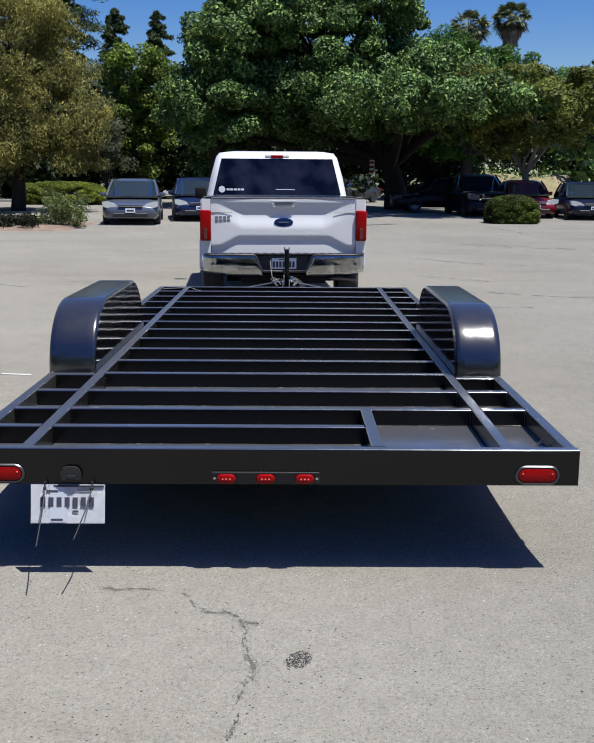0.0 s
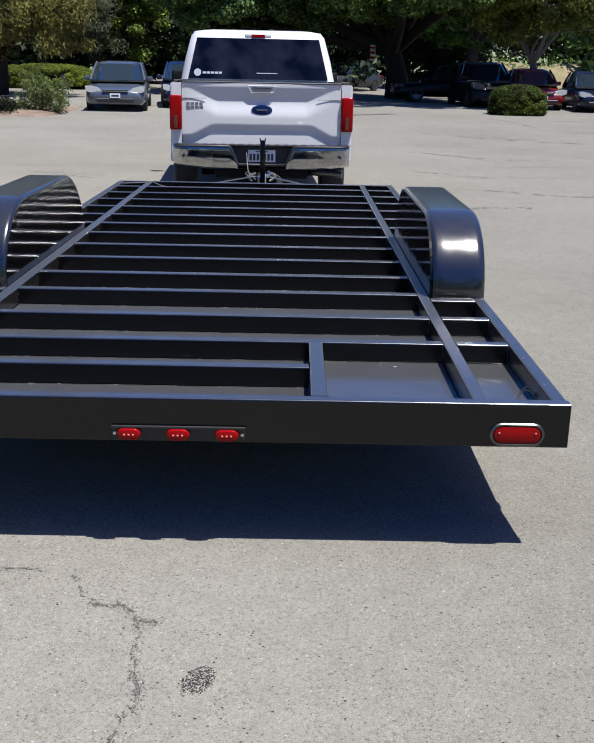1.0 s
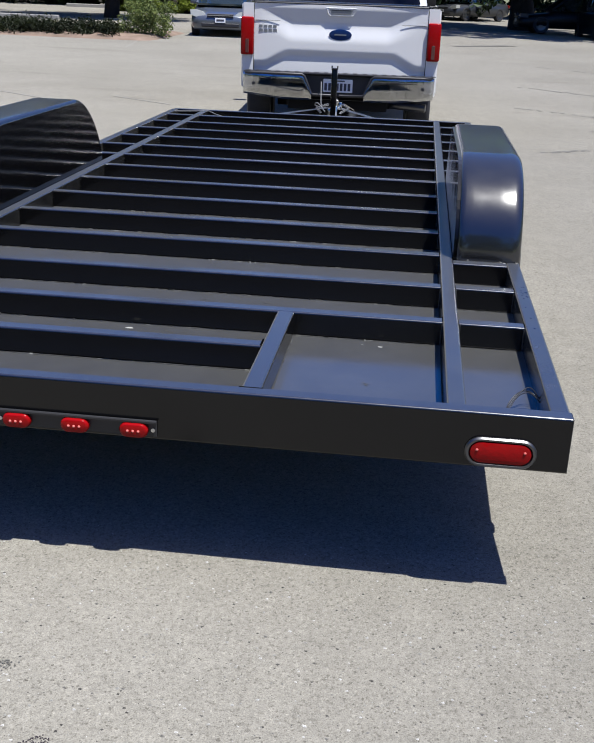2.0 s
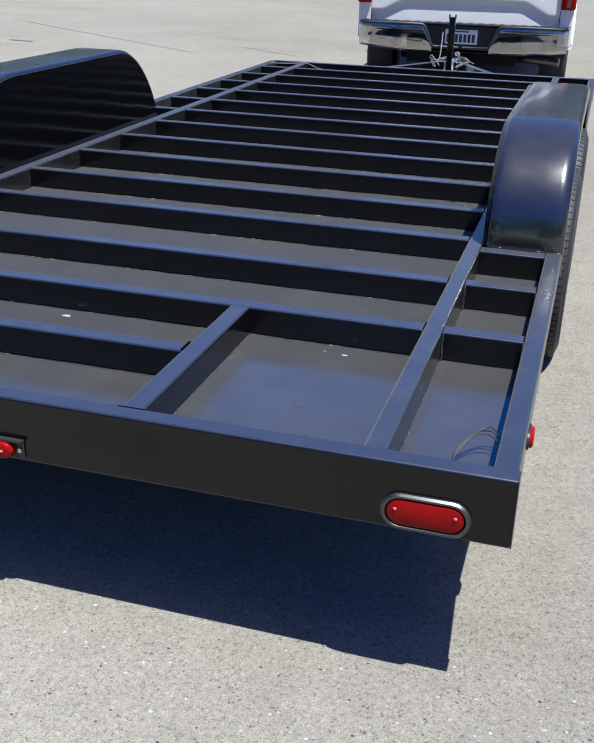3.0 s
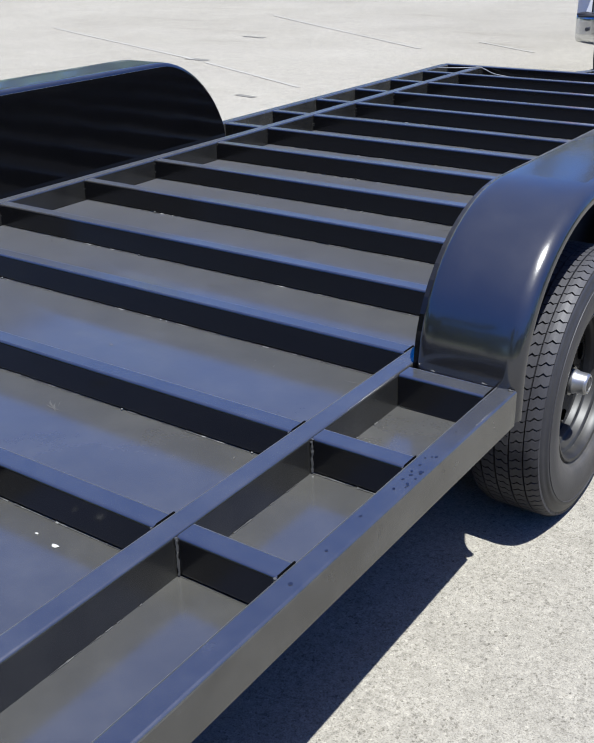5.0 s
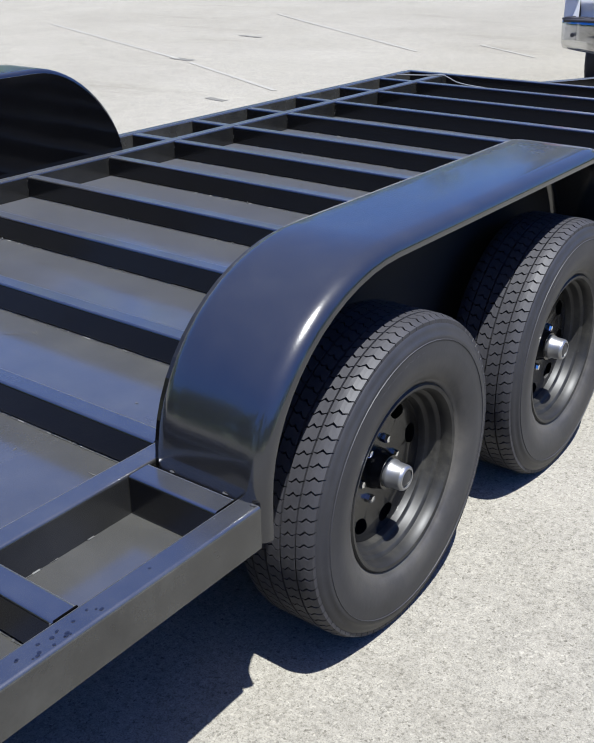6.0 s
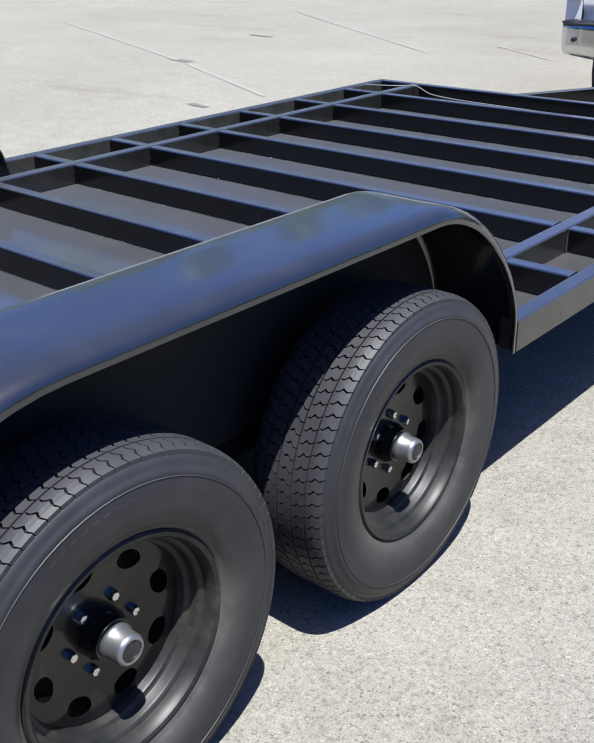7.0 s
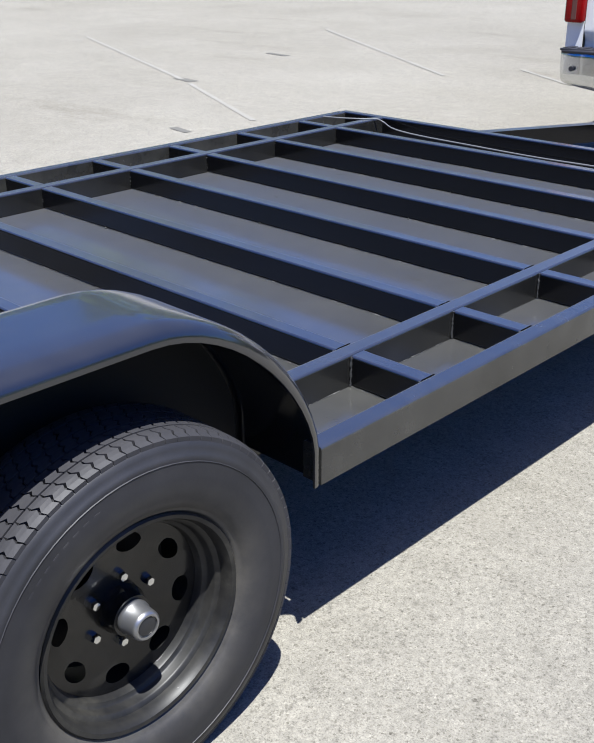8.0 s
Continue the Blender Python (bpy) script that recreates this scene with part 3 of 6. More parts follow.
for x in (-0.185, -0.02, 0.145):
    bm = moved(domed(bmesh.new(), oval(0.040, 0.0205), "y", 0.0, -0.018, 0.78), x, -0.0065, -0.126)
    lamp = part("red_lamp", bm, RED, bar_plate, smooth=40)
    for q in (-0.015, 0.0, 0.015):
        part("led_glint", lathe(bmesh.new(), [(0.0042, -0.022), (0.0040, -0.0255), (0.0022, -0.028), (0.0, -0.0288)], 10, "y", (x + q, 0, -0.126)), LEDGLINT, lamp, smooth=80)
for x in (-0.235, 0.197):
    part("screw", lathe(bmesh.new(), [(0.006, -0.0065), (0.006, -0.009), (0.0, -0.010)], 10, "y", (x, 0, -0.126)), STEEL, bar_plate)
bm = prism(bmesh.new(), [(-0.045, 0.0), (-0.028, 0.03), (0.028, 0.03), (0.045, 0.0), (0.04, -0.03), (-0.04, -0.03)], "y", -0.03, -0.0005)
bmesh.ops.bevel(bm, geom=bm.edges[:], offset=0.006, segments=2, affect="EDGES")
lic = part("plate_lamp", moved(bm, -0.838, 0, -0.106), PLASTIC, trailer, "black plastic number plate lamp", smooth=40)
part("lens", boxed(-0.851, -0.811, -0.034, -0.030, -0.126, -0.108, bevel=0.003), PLASTIC, lic)
part("plate_bracket", boxed(-0.90, -0.70, -0.02, -0.002, -DEEP - 0.004, -DEEP), BLACK, trailer)
for y in (0.305,):
    part("side_marker", moved(domed(bmesh.new(), oval(0.040, 0.0225), "x", 0.0, 0.005, 0.92), HALF, y, -0.052), PLASTIC, trailer, "small red side marker lamp in a black rubber ring", smooth=40)
    part("marker_lens", moved(domed(bmesh.new(), oval(0.034, 0.0175), "x", 0.005, 0.014, 0.7), HALF, y, -0.052), RED, trailer, "small red lens", smooth=40)

# weld beads and the notches at the bar ends
WELD = material("weld_bead", (0.050, 0.050, 0.050), 0.40, 0.2)
bm = bmesh.new()
rnd = random.Random(4)
for k in range(2, 15):
    for x in (-RAIL_IN[-1] + 0.004, RAIL_IN[1] - 0.004):
        z = -0.01
        while z > PANZ + 0.01:
            if rnd.random() < 0.28:
                bmesh.ops.create_icosphere(bm, subdivisions=1, radius=0.0012 + 0.0016 * rnd.random(), matrix=Matrix.Translation((x, cross_y(k) - 0.0005, z)))
            z -= rnd.uniform(0.003, 0.009)
    for _ in range(3):
        bmesh.ops.create_icosphere(bm, subdivisions=1, radius=0.0018 + 0.0022 * rnd.random(), matrix=Matrix.Translation((rnd.uniform(-0.9, 0.9), cross_y(k) - 0.003, PANZ + 0.003)))
for k in (2, 3, 9, 10, 11, 12, 13, 14):
    for x, y in ((RAIL_OUT[1] + 0.0035, cross_y(k) - 0.0015), (WIDE[1] - 0.0555, cross_y(k) - 0.0015), (RAIL_IN[1] - 0.0035, cross_y(k) - 0.0015)):
        zz = [-0.004 - 0.006 * q for q in range(14)]
        tube(bm, [(x + rnd.gauss(0, 0.0006), y + rnd.gauss(0, 0.0006), z) for z in zz], [rnd.uniform(0.0016, 0.0036) for _ in zz], 6)
tagged(part("weld_bead", bm, WELD, trailer, "small weld beads along the bar ends"), kind="stuff")
bm = bmesh.new()
for s in (1, -1):
    for c in (0.055, 0.185, 0.25):
        x = s * (RAIL_OUT[s] + c)
        line = [(x + s * (0.004 * q + rnd.gauss(0, 0.001)), FEND[s][0] - 0.002, rnd.gauss(0, 0.0006)) for q in range(4)]
        tube(bm, line, [0.001, rnd.uniform(0.0018, 0.003), rnd.uniform(0.0015, 0.0026), 0.0008], 6)
tagged(part("fender_weld", bm, WELD, trailer, "bright tack welds at the fender foot"), kind="stuff")

# pale dusty seam where the bars meet the pan
SEAM = material("pale_dusty_seam", (0.2, 0.2, 0.19), 0.8)
wire(SEAM, ramp(SEAM, SEAM.node_tree.nodes.new("ShaderNodeNewGeometry").outputs["Random Per Island"], [(0.0, (0.012, 0.012, 0.012)), (0.7, (0.035, 0.035, 0.033)), (0.93, (0.06, 0.06, 0.056)), (1.0, (0.16, 0.16, 0.15))]).outputs["Color"], bsdf(SEAM).inputs["Base Color"])
bm = bmesh.new()
for k in range(1, 15):
    for x0, x1 in ((-RAIL_IN[-1] + 0.004, (0.42 if k == 1 else RAIL_IN[1] - 0.004)), (RAIL_OUT[1] + 0.004, WIDE[1] - 0.05)):
        x = x0
        w = 0.0015
        if x0 > 1 and (k == 1 or 4 <= k <= 8):
            continue
        while x < x1:
            d = rnd.uniform(0.003, 0.022)
            w = min(max(w + rnd.gauss(0, 0.0006), 0.0005), 0.0026)
            if rnd.random() < 0.93:
                e = min(x + d, x1)
                y, z = cross_y(k) - 0.0006, PANZ + 0.0012
                u, v = w * rnd.uniform(0.6, 1.3), w * rnd.uniform(0.6, 1.3)
                bm.faces.new([bm.verts.new(p) for p in ((x, y, z + u * 0.7), (x, y - u, z), (e, y - v, z), (e, y, z + v * 0.7))])
            x += d
for x in (RAIL_IN[1] - 0.0012, RAIL_OUT[1] + 0.0012, 0.4846):
    y = 0.06
    while y < (0.74 if x < 0.6 else 6.3):
        d = rnd.uniform(0.003, 0.020)
        w = rnd.uniform(0.0006, 0.0026)
        o = w if x > 1.0 or x < 0.6 else -w
        if rnd.random() < 0.6 and not any(c - 0.05 < y < c + TUBE for c in CROSS) and not (x > 1.0 and 1.45 < y < 3.6):
            bm.faces.new([bm.verts.new(p) for p in ((x, y, PANZ + 0.0012 + w * 0.7), (x + o, y, PANZ + 0.0012), (x + o, y + d, PANZ + 0.0012), (x, y + d, PANZ + 0.0012 + w * 0.7))])
        y += d
tagged(part("pan_seam", bm, SEAM, trailer, "broken pale line of dust and bare metal at the pan's joints"), kind="stuff")
bm = bmesh.new()
for x, y, r in ((-0.072, 0.70, 0.013), (-0.14, 0.655, 0.003), (0.78, 0.69, 0.008), (0.72, 0.70, 0.004), (0.86, 2.47, 0.004)):
    ring = [bm.verts.new((x + r * (1 + 0.25 * math.sin(3 * a + x * 40)) * math.cos(a), y + 0.7 * r * (1 + 0.2 * math.cos(2 * a + y * 9)) * math.sin(a), PANZ + 0.0014)) for a in [2 * math.pi * q / 12 for q in range(12)]]
    bm.faces.new(ring)
tagged(part("paint_drop", bm, material("white_drop", (0.30, 0.30, 0.28), 0.6), trailer, "small white drops dried on the pan"), kind="stuff")

# dark spots where drops washed the dust off the side rail
CLEAN = material("clean_black_enamel", (0.012, 0.012, 0.015), 0.22, 0.0, 0.6)
bsdf(CLEAN).inputs["IOR"].default_value = 1.8
bm = bmesh.new()
for k in range(22):
    x, y, r = rnd.uniform(WIDE[1] - 0.036, WIDE[1] - 0.010), (rnd.gauss(1.16, 0.06) if k < 18 else rnd.uniform(0.2, 1.4)), rnd.uniform(0.0012, 0.0036)
    bm.faces.new([bm.verts.new((x + r * (1 + 0.2 * math.sin(2 * a + k)) * math.cos(a), y + 1.3 * r * math.sin(a), -0.0004)) for a in [2 * math.pi * q / 9 for q in range(9)]])
tagged(part("washed_spot", bm, CLEAN, trailer, "small dark spots washed into the dust on the rail"), kind="stuff")

# scuffs and bits of grit on the pan
SCUFF = material("pale_scuff", (0.060, 0.059, 0.055), 0.6)
bm = bmesh.new()
for _ in range(110):
    x, y, a = rnd.uniform(-0.95, 1.24), rnd.uniform(0.08, 6.2), rnd.uniform(0, 3.14)
    if RAIL_IN[1] - 0.01 < x < RAIL_OUT[1] + 0.01 or (x > 1.0 and 1.5 < y < 3.7):
        continue
    if any(c - 0.02 < y < c + TUBE + 0.02 for c in CROSS):
        continue
    l, w = (rnd.uniform(0.02, 0.07), 0.0007) if rnd.random() < 0.06 else (rnd.uniform(0.002, 0.006), rnd.uniform(0.001, 0.003))
    m = Matrix.Translation((x, y, PANZ + 0.0012)) @ pose(0, 0, 0, 0, 0, math.degrees(a))
    bm.faces.new([bm.verts.new(m @ Vector((u * l, v * w + 0.15 * l * (u * u - 1) * (l > 0.01), 0))) for u, v in ((-1, -1), (0, -1.4), (1, -1), (1, 1), (0, 1.4), (-1, 1))])
for k in range(1, 15):
    for _ in range(4):
        x, y = rnd.uniform(-0.9, 0.9), cross_y(k) - rnd.uniform(0.015, 0.11)
        a, l = rnd.uniform(-0.6, 0.6), rnd.uniform(0.010, 0.032)
        for q in range(rnd.choice((1, 2, 4))):
            w = rnd.uniform(0.0006, 0.0022)
            m = Matrix.Translation((x + rnd.gauss(0, 0.012), y + rnd.gauss(0, 0.007), PANZ + 0.0012 + 0.0001 * q)) @ pose(0, 0, 0, 0, 0, math.degrees(a + rnd.gauss(0, 0.25)))
            l2 = l * rnd.uniform(0.2, 1.0)
            bm.faces.new([bm.verts.new(m @ Vector((u * l2, v * w + 0.12 * l2 * (u * u - 1), 0))) for u, v in ((-1, -0.2), (-0.3, -1.2), (0.4, -0.7), (1, -0.1), (1, 0.2), (0.2, 1.3), (-0.5, 0.6), (-1, 0.2))])
tagged(part("paint_scuff", bm, SCUFF, trailer, "small pale scuffs and grit on the pan"), kind="stuff")

# cables in the bays
GREYCABLE = material("grey_cable", (0.13, 0.133, 0.14), 0.5)
BLACKCABLE = material("black_cable", (0.015, 0.015, 0.017), 0.4)


def cable(name, pts, r, mat, parent, label=""):
    return part(name, tube(bmesh.new(), catmull(pts, 6), r, 8), mat, parent, label, smooth=80)


for dx, h in ((0.0, 0.0), (0.018, 0.010), (0.034, -0.008)):
    cable("lamp_cable", [(1.252, 0.24 + dx, -0.06), (1.22, 0.25 + dx, -0.035 + h), (1.185, 0.225 + dx * 0.6, -0.035), (1.155, 0.17 + dx, -0.06), (1.15, 0.12 + dx * 0.5, PANZ + 0.004)], 0.0016, BLACKCABLE, trailer, "thin lamp cable hanging loose in the corner bay")
cable("brake_cable", [(-1.26, 6.22, 0.003), (-1.15, 6.25, 0.004), (-1.06, 6.30, 0.004), (-1.0, 6.36, 0.003), (-0.965, 6.385, -0.014), (-0.88, 6.37, -0.038), (-0.72, 6.39, -0.056), (-0.45, 6.40, -0.064), (0.0, 6.39, -0.068), (0.45, 6.40, -0.066), (0.9, 6.39, -0.068)], 0.0036, GREYCABLE, trailer, "grey cable from the front corner joint")

# tongue, jack and coupler
A0 = LONG
for s in (-1, 1):
    bm = bmesh.new()
    prism(bm, [(s * 0.72, A0 + 0.002), (s * 0.65, A0 + 0.002), (s * 0.02, A0 + 1.22), (s * 0.09, A0 + 1.22)], "z", -0.16, -0.06)
    part("tongue_beam", bm, BLACK, trailer, smooth=30)
jack = part("jack", boxed(-0.012, 0.042, 7.433, 7.487, -0.30, 0.335, bevel=0.006, seg=2), BLACK, trailer, "black square-tube tongue jack standing upright", smooth=40)
part("jack_head", boxed(-0.016, 0.046, 7.43, 7.49, 0.318, 0.338, bevel=0.004), BLACK, jack)
for s in (-0.018, 0.036):
    part("jack_ear", boxed(s, s + 0.012, 7.44, 7.48, 0.333, 0.358, bevel=0.003), BLACK, jack)
part("jack_foot", lathe(bmesh.new(), [(0.09, -0.52), (0.09, -0.51), (0.025, -0.50), (0.022, -0.29)], 20, "z", (0.015, 7.46, 0)), STEEL, jack)
coupler = part("coupler", boxed(-0.045, 0.055, 7.50, 7.90, -0.13, -0.05, bevel=0.015, seg=2), STEEL, trailer, "dull steel ball coupler", smooth=40)
part("latch", boxed(0.055, 0.095, 7.52, 7.6, -0.06, 0.01, bevel=0.012, seg=2), CHROME, coupler, smooth=40)
for s in (-1, 1):
    pts = [(s * 0.10, 7.35, -0.07), (s * 0.15, 7.5, -0.05), (s * 0.11, 7.65, -0.10), (s * 0.14, 7.8, -0.07), (s * 0.08, 7.97, -0.06)]
    bm = bmesh.new()
    line = catmull(pts, 7)
    for i, p in enumerate(line[:-1]):
        d = (line[i + 1] - p).normalized()
        m = Matrix.Translation(p) @ d.to_track_quat("X", "Z").to_matrix().to_4x4() @ pose(0, 0, 0, 90 * (i % 2))
        ring = [m @ Vector((0.024 * math.cos(a), 0.012 * math.sin(a), 0)) for a in [2 * math.pi * q / 8 for q in range(9)]]
        tube(bm, ring, 0.0042, 5)
    part("safety_chain", bm, ZINC, trailer, "dull zinc plated safety chain", smooth=80)
cable("plug_cable", [(-0.05, 7.3, -0.06), (-0.13, 7.38, 0.01), (-0.17, 7.5, -0.02), (-0.13, 7.72, -0.06), (-0.17, 8.1, -0.04), (-0.20, 8.36, 0.13)], 0.0055, GREYCABLE, trailer, "grey wiring cable running to the truck")
cable("breakaway_cable", [(0.06, 7.40, -0.04), (0.11, 7.48, 0.0), (0.15, 7.6, -0.03), (0.2, 7.75, -0.08)], 0.004, STEEL, trailer)
TAG = material("blue_white_label", (0.75, 0.8, 0.88), 0.4)
TAGBLUE = material("label_blue", (0.05, 0.25, 0.62), 0.4)
sticker = part("warning_label", boxed(0.043, 0.046, 7.42, 7.50, -0.16, -0.02), TAG, jack, "blue and white paper label")
part("label_band", boxed(0.0465, 0.048, 7.422, 7.498, -0.065, -0.025), TAGBLUE, sticker)

# paper permit on wire ties
permit = thing("paper_permit", "white paper permit with printed bars, tied under the rear beam", "permit", pose(-0.852, -0.026, 0.316, -11, 0, 0))
bm = bmesh.new()
rows = [[bm.verts.new((x * 0.156, 0.0006 * math.sin(3 * x + z), z * 0.082)) for x in np.linspace(-1, 1, 9)] for z in np.linspace(-1, 1, 6)]
grid_faces(bm, rows)
bmesh.ops.solidify(bm, geom=bm.faces[:], thickness=0.0012)
part("sheet", bm, PAPER, permit, smooth=60)
GREYINK = material("pale_print", (0.50, 0.53, 0.60), 0.6)
part("print_band", boxed(-0.075, -0.005, -0.0030, -0.0022, -0.078, 0.08), GREYINK, permit)
for k in range(7):
    part("print_bar", boxed(-0.115 + 0.034 * k, -0.115 + 0.034 * k + 0.021, -0.0042, -0.0034, -0.012, 0.028), INK, permit)
for x0, x1, z in ((-0.06, 0.05, 0.072), (-0.09, -0.04, 0.05), (0.04, 0.10, 0.055), (-0.07, -0.02, -0.07), (0.02, 0.045, -0.035)):
    part("print_bar", boxed(x0, x1, -0.0042, -0.0034, z, z + 0.008), INK, permit)
tie_a = [(-0.943, 0.01, 0.396), (-0.946, -0.022, 0.41), (-0.945, -0.030, 0.385), (-0.935, -0.13, 0.315), (-0.923, -0.285, 0.225)]
tie_b = [(-0.746, 0.01, 0.396), (-0.748, -0.022, 0.41), (-0.748, -0.030, 0.385), (-0.756, -0.13, 0.325), (-0.775, -0.275, 0.252)]
for pts in (tie_a, tie_b):
    t = thing("wire_tie", "long black plastic tie holding the paper permit", "cable tie", group="ties of the permit")
    part("strap", tube(bmesh.new(), catmull(pts, 5), 0.0028, 6), PLASTIC, t, smooth=80)
    part("tie_head", moved(boxed(-0.006, 0.006, -0.006, 0.006, -0.008, 0.008, bevel=0.002), pts[2][0], pts[2][1] - 0.002, pts[2][2]), PLASTIC, t)

# ---- pickup truck ----
truck = thing("pickup_truck", "white four-door pickup truck hitched to the trailer", "pickup truck", pose(-0.022, 8.33, 0.036, 0, 0, 3.6) @ Matrix.Scale(1.03, 4))
CARBLACK = material("underbody_black", (0.01, 0.01, 0.011), 0.8)
bsdf(CARBLACK).inputs["Specular IOR Level"].default_value = 0.15
TRIM = material("dark_trim", (0.02, 0.02, 0.025), 0.5)
BLUEBADGE = material("badge_blue", (0.01, 0.03, 0.12), 0.15, 0.3)
LENSDARK = material("smoked_lens", (0.10, 0.035, 0.03), 0.08)
GREYBADGE = material("badge_grey", (0.35, 0.36, 0.38), 0.3, 0.7)


def smoothstep(a, b, v):
    t = max(0.0, min(1.0, (v - a) / (b - a)))
    return t * t * (3 - 2 * t)


def tailgate_depth(x, z):
    """How far the pressed panel stands back from its rearmost skin."""
    ax = abs(x)
    crease = 1.257 + 0.13 * max(0.0, min(1.0, (ax - 0.50) / 0.32))
    deep = 0.030 * (1.392 - crease) / 0.13
    if z > 1.392:
        d = 0.0
    elif z > crease:
        d = deep * (1.392 - z) / max(1.392 - crease, 1e-4)
    else:
        d = deep * (1 - smoothstep(0.0, 0.20, crease - z))
    low = 1.005 - 0.115 * max(0.0, min(1.0, (ax - 0.55) / 0.22))
    d += 0.024 * (1 - smoothstep(low - 0.085, low - 0.01, z)) - 0.006 * smoothstep(0.06, 0.26, low - z)
    return d


def build_truck():
    bm = bmesh.new()
    xs, zs = np.linspace(-0.885, 0.885, 60), np.linspace(0.775, 1.43, 48)
    rows = [[bm.verts.new((x, 0.165 + tailgate_depth(x, z) + 0.012 * (x / 0.885) ** 2, z)) for x in xs] for z in zs]
    grid_faces(bm, rows)
    back = [[bm.verts.new((x, 0.28, z)) for x in (-0.885, 0.885)] for z in (0.775, 1.43)]
    bm.faces.new((back[0][0], back[0][1], back[1][1], back[1][0]))
    bm.faces.new((*rows[-1], back[1][1], back[1][0]))
    tail = part("tailgate", bm, WHITE, truck, smooth=50)
    part("top_cap", boxed(-0.885, 0.885, 0.165, 0.275, 1.431, 1.446, bevel=0.005), TRIM, tail, "dark plastic cap along the tailgate")
    # pressed frame round the handle, wider at the top, with a dark pull behind it
    rim = tube(bmesh.new(), [(-0.155, 0.166, 1.405), (0.155, 0.166, 1.405), (0.120, 0.168, 1.335), (-0.120, 0.168, 1.335), (-0.155, 0.166, 1.405)], 0.0045, 8)
    bez = part("handle_bezel", rim, WHITE, tail, "white trapezoid frame of the handle", smooth=60)
    part("handle", prism(bmesh.new(), [(-0.12, 1.392), (0.12, 1.392), (0.098, 1.352), (-0.098, 1.352)], "y", 0.161, 0.176), GREYBADGE, bez, "grey tailgate handle")
    part("key_slot", boxed(-0.10, 0.10, 0.157, 0.1605, 1.381, 1.389), TRIM, bez)
    for s in (-1, 1):
        part("pressed_seam", boxed(*sorted((s * 0.62, s * 0.884)), 0.171, 0.176, 1.264, 1.267), TRIM, tail, "thin dark seam across the tailgate")
        part("side_gap", boxed(*sorted((s * 0.884, s * 0.8895)), 0.178, 0.20, 0.75, 1.43), CARBLACK, tail)
    bm = bmesh.new()
    pts = [(0.116 * math.cos(a), 0.054 * math.sin(a)) for a in [2 * math.pi * k / 32 for k in range(32)]]
    domed(bm, pts, "y", 0.0, -0.012, 0.9)
    badge = part("oval_badge", moved(bm, 0, 0.176, 1.150), BLUEBADGE, tail, "dark blue oval badge", smooth=40)
    part("badge_bar", boxed(-0.06, 0.06, 0.1605, 0.1635, 1.144, 1.156), GREYBADGE, badge)
    for k in range(4):
        part("badge_bar", boxed(-0.835 + 0.048 * k, -0.80 + 0.048 * k, 0.171, 0.186, 1.195, 1.222), GREYBADGE, tail)
        part("badge_bar", boxed(-0.835 + 0.048 * k, -0.795 + 0.048 * k, 0.171, 0.186, 1.155, 1.182), GREYBADGE, tail)
    # bed sides with the wheel arch cut out
    for s in (-1, 1):
        arch = [(0.74 + 0.46 * (1 - math.cos(math.pi * k / 14)), 0.52 + 0.40 * math.sin(math.pi * k / 14)) for k in range(15)]
        pts = [(0.17, 0.60), (0.17, 1.43), (1.88, 1.45), (1.88, 0.52)] + arch[::-1]
        bm = prism(bmesh.new(), pts, "x", s * 0.89, s * 1.012)
        bmesh.ops.bevel(bm, geom=[e for e in bm.edges if abs(e.verts[0].co.x) > 0.95 and abs(e.verts[1].co.x) > 0.95], offset=0.014, segments=3, affect="EDGES")
        side = part("bed_side", bm, WHITE, truck, smooth=40)
        part("bed_rail_cap", boxed(*sorted((s * 0.885, s * 0.975)), 0.19, 1.86, 1.447, 1.458, bevel=0.004), TRIM, side)
        bm = bmesh.new()
        rows = []
        for y, z in arch:
            rows.append([bm.verts.new((s * x, y + dy, z + dz)) for x, dy, dz in ((0.99, 0, 0), (1.045, 0, 0.015), (1.05, 0.0, 0.05), (1.005, 0, 0.075))])
        grid_faces(bm, rows)
        part("arch_flare", bm, WHITE, side, smooth=50)
        lamp = part("tail_lamp", boxed(*sorted((s * 0.888, s * 1.02)), 0.135, 0.42, 0.925, 1.295, bevel=0.018, seg=3), RED, truck, "tall red tail lamp", smooth=40)
        part("reverse_lens", boxed(*sorted((s * 0.935, s * 0.97)), 0.132, 0.15, 0.945, 1.08, bevel=0.003), LENSDARK, lamp, "dark reversing lens")
        # wheels
        for y in (1.20, 4.85):
            w = new("wheel")
            w.parent, w.matrix_basis = truck, pose(s * 0.885, y, 0.395, 0, 0, 0 if s > 0 else 180)
            tp = [(0.235, 0.10), (0.26, 0.125), (0.34, 0.135), (0.385, 0.12), (0.397, 0.095), (0.399, 0.0), (0.397, -0.095), (0.385, -0.12), (0.30, -0.13), (0.235, -0.11)]
            part("tyre", lathe(bmesh.new(), tp, 44, closed=True), RUBBER, w, smooth=50)
            part("rim", lathe(bmesh.new(), [(0.236, 0.09), (0.236, 0.115), (0.20, 0.10), (0.17, 0.03), (0.08, 0.06), (0.0, 0.065)], 36), STEEL, w, smooth=40)
    part("bed_floor", boxed(-0.885, 0.885, 0.285, 1.86, 0.82, 0.88), TRIM, truck)
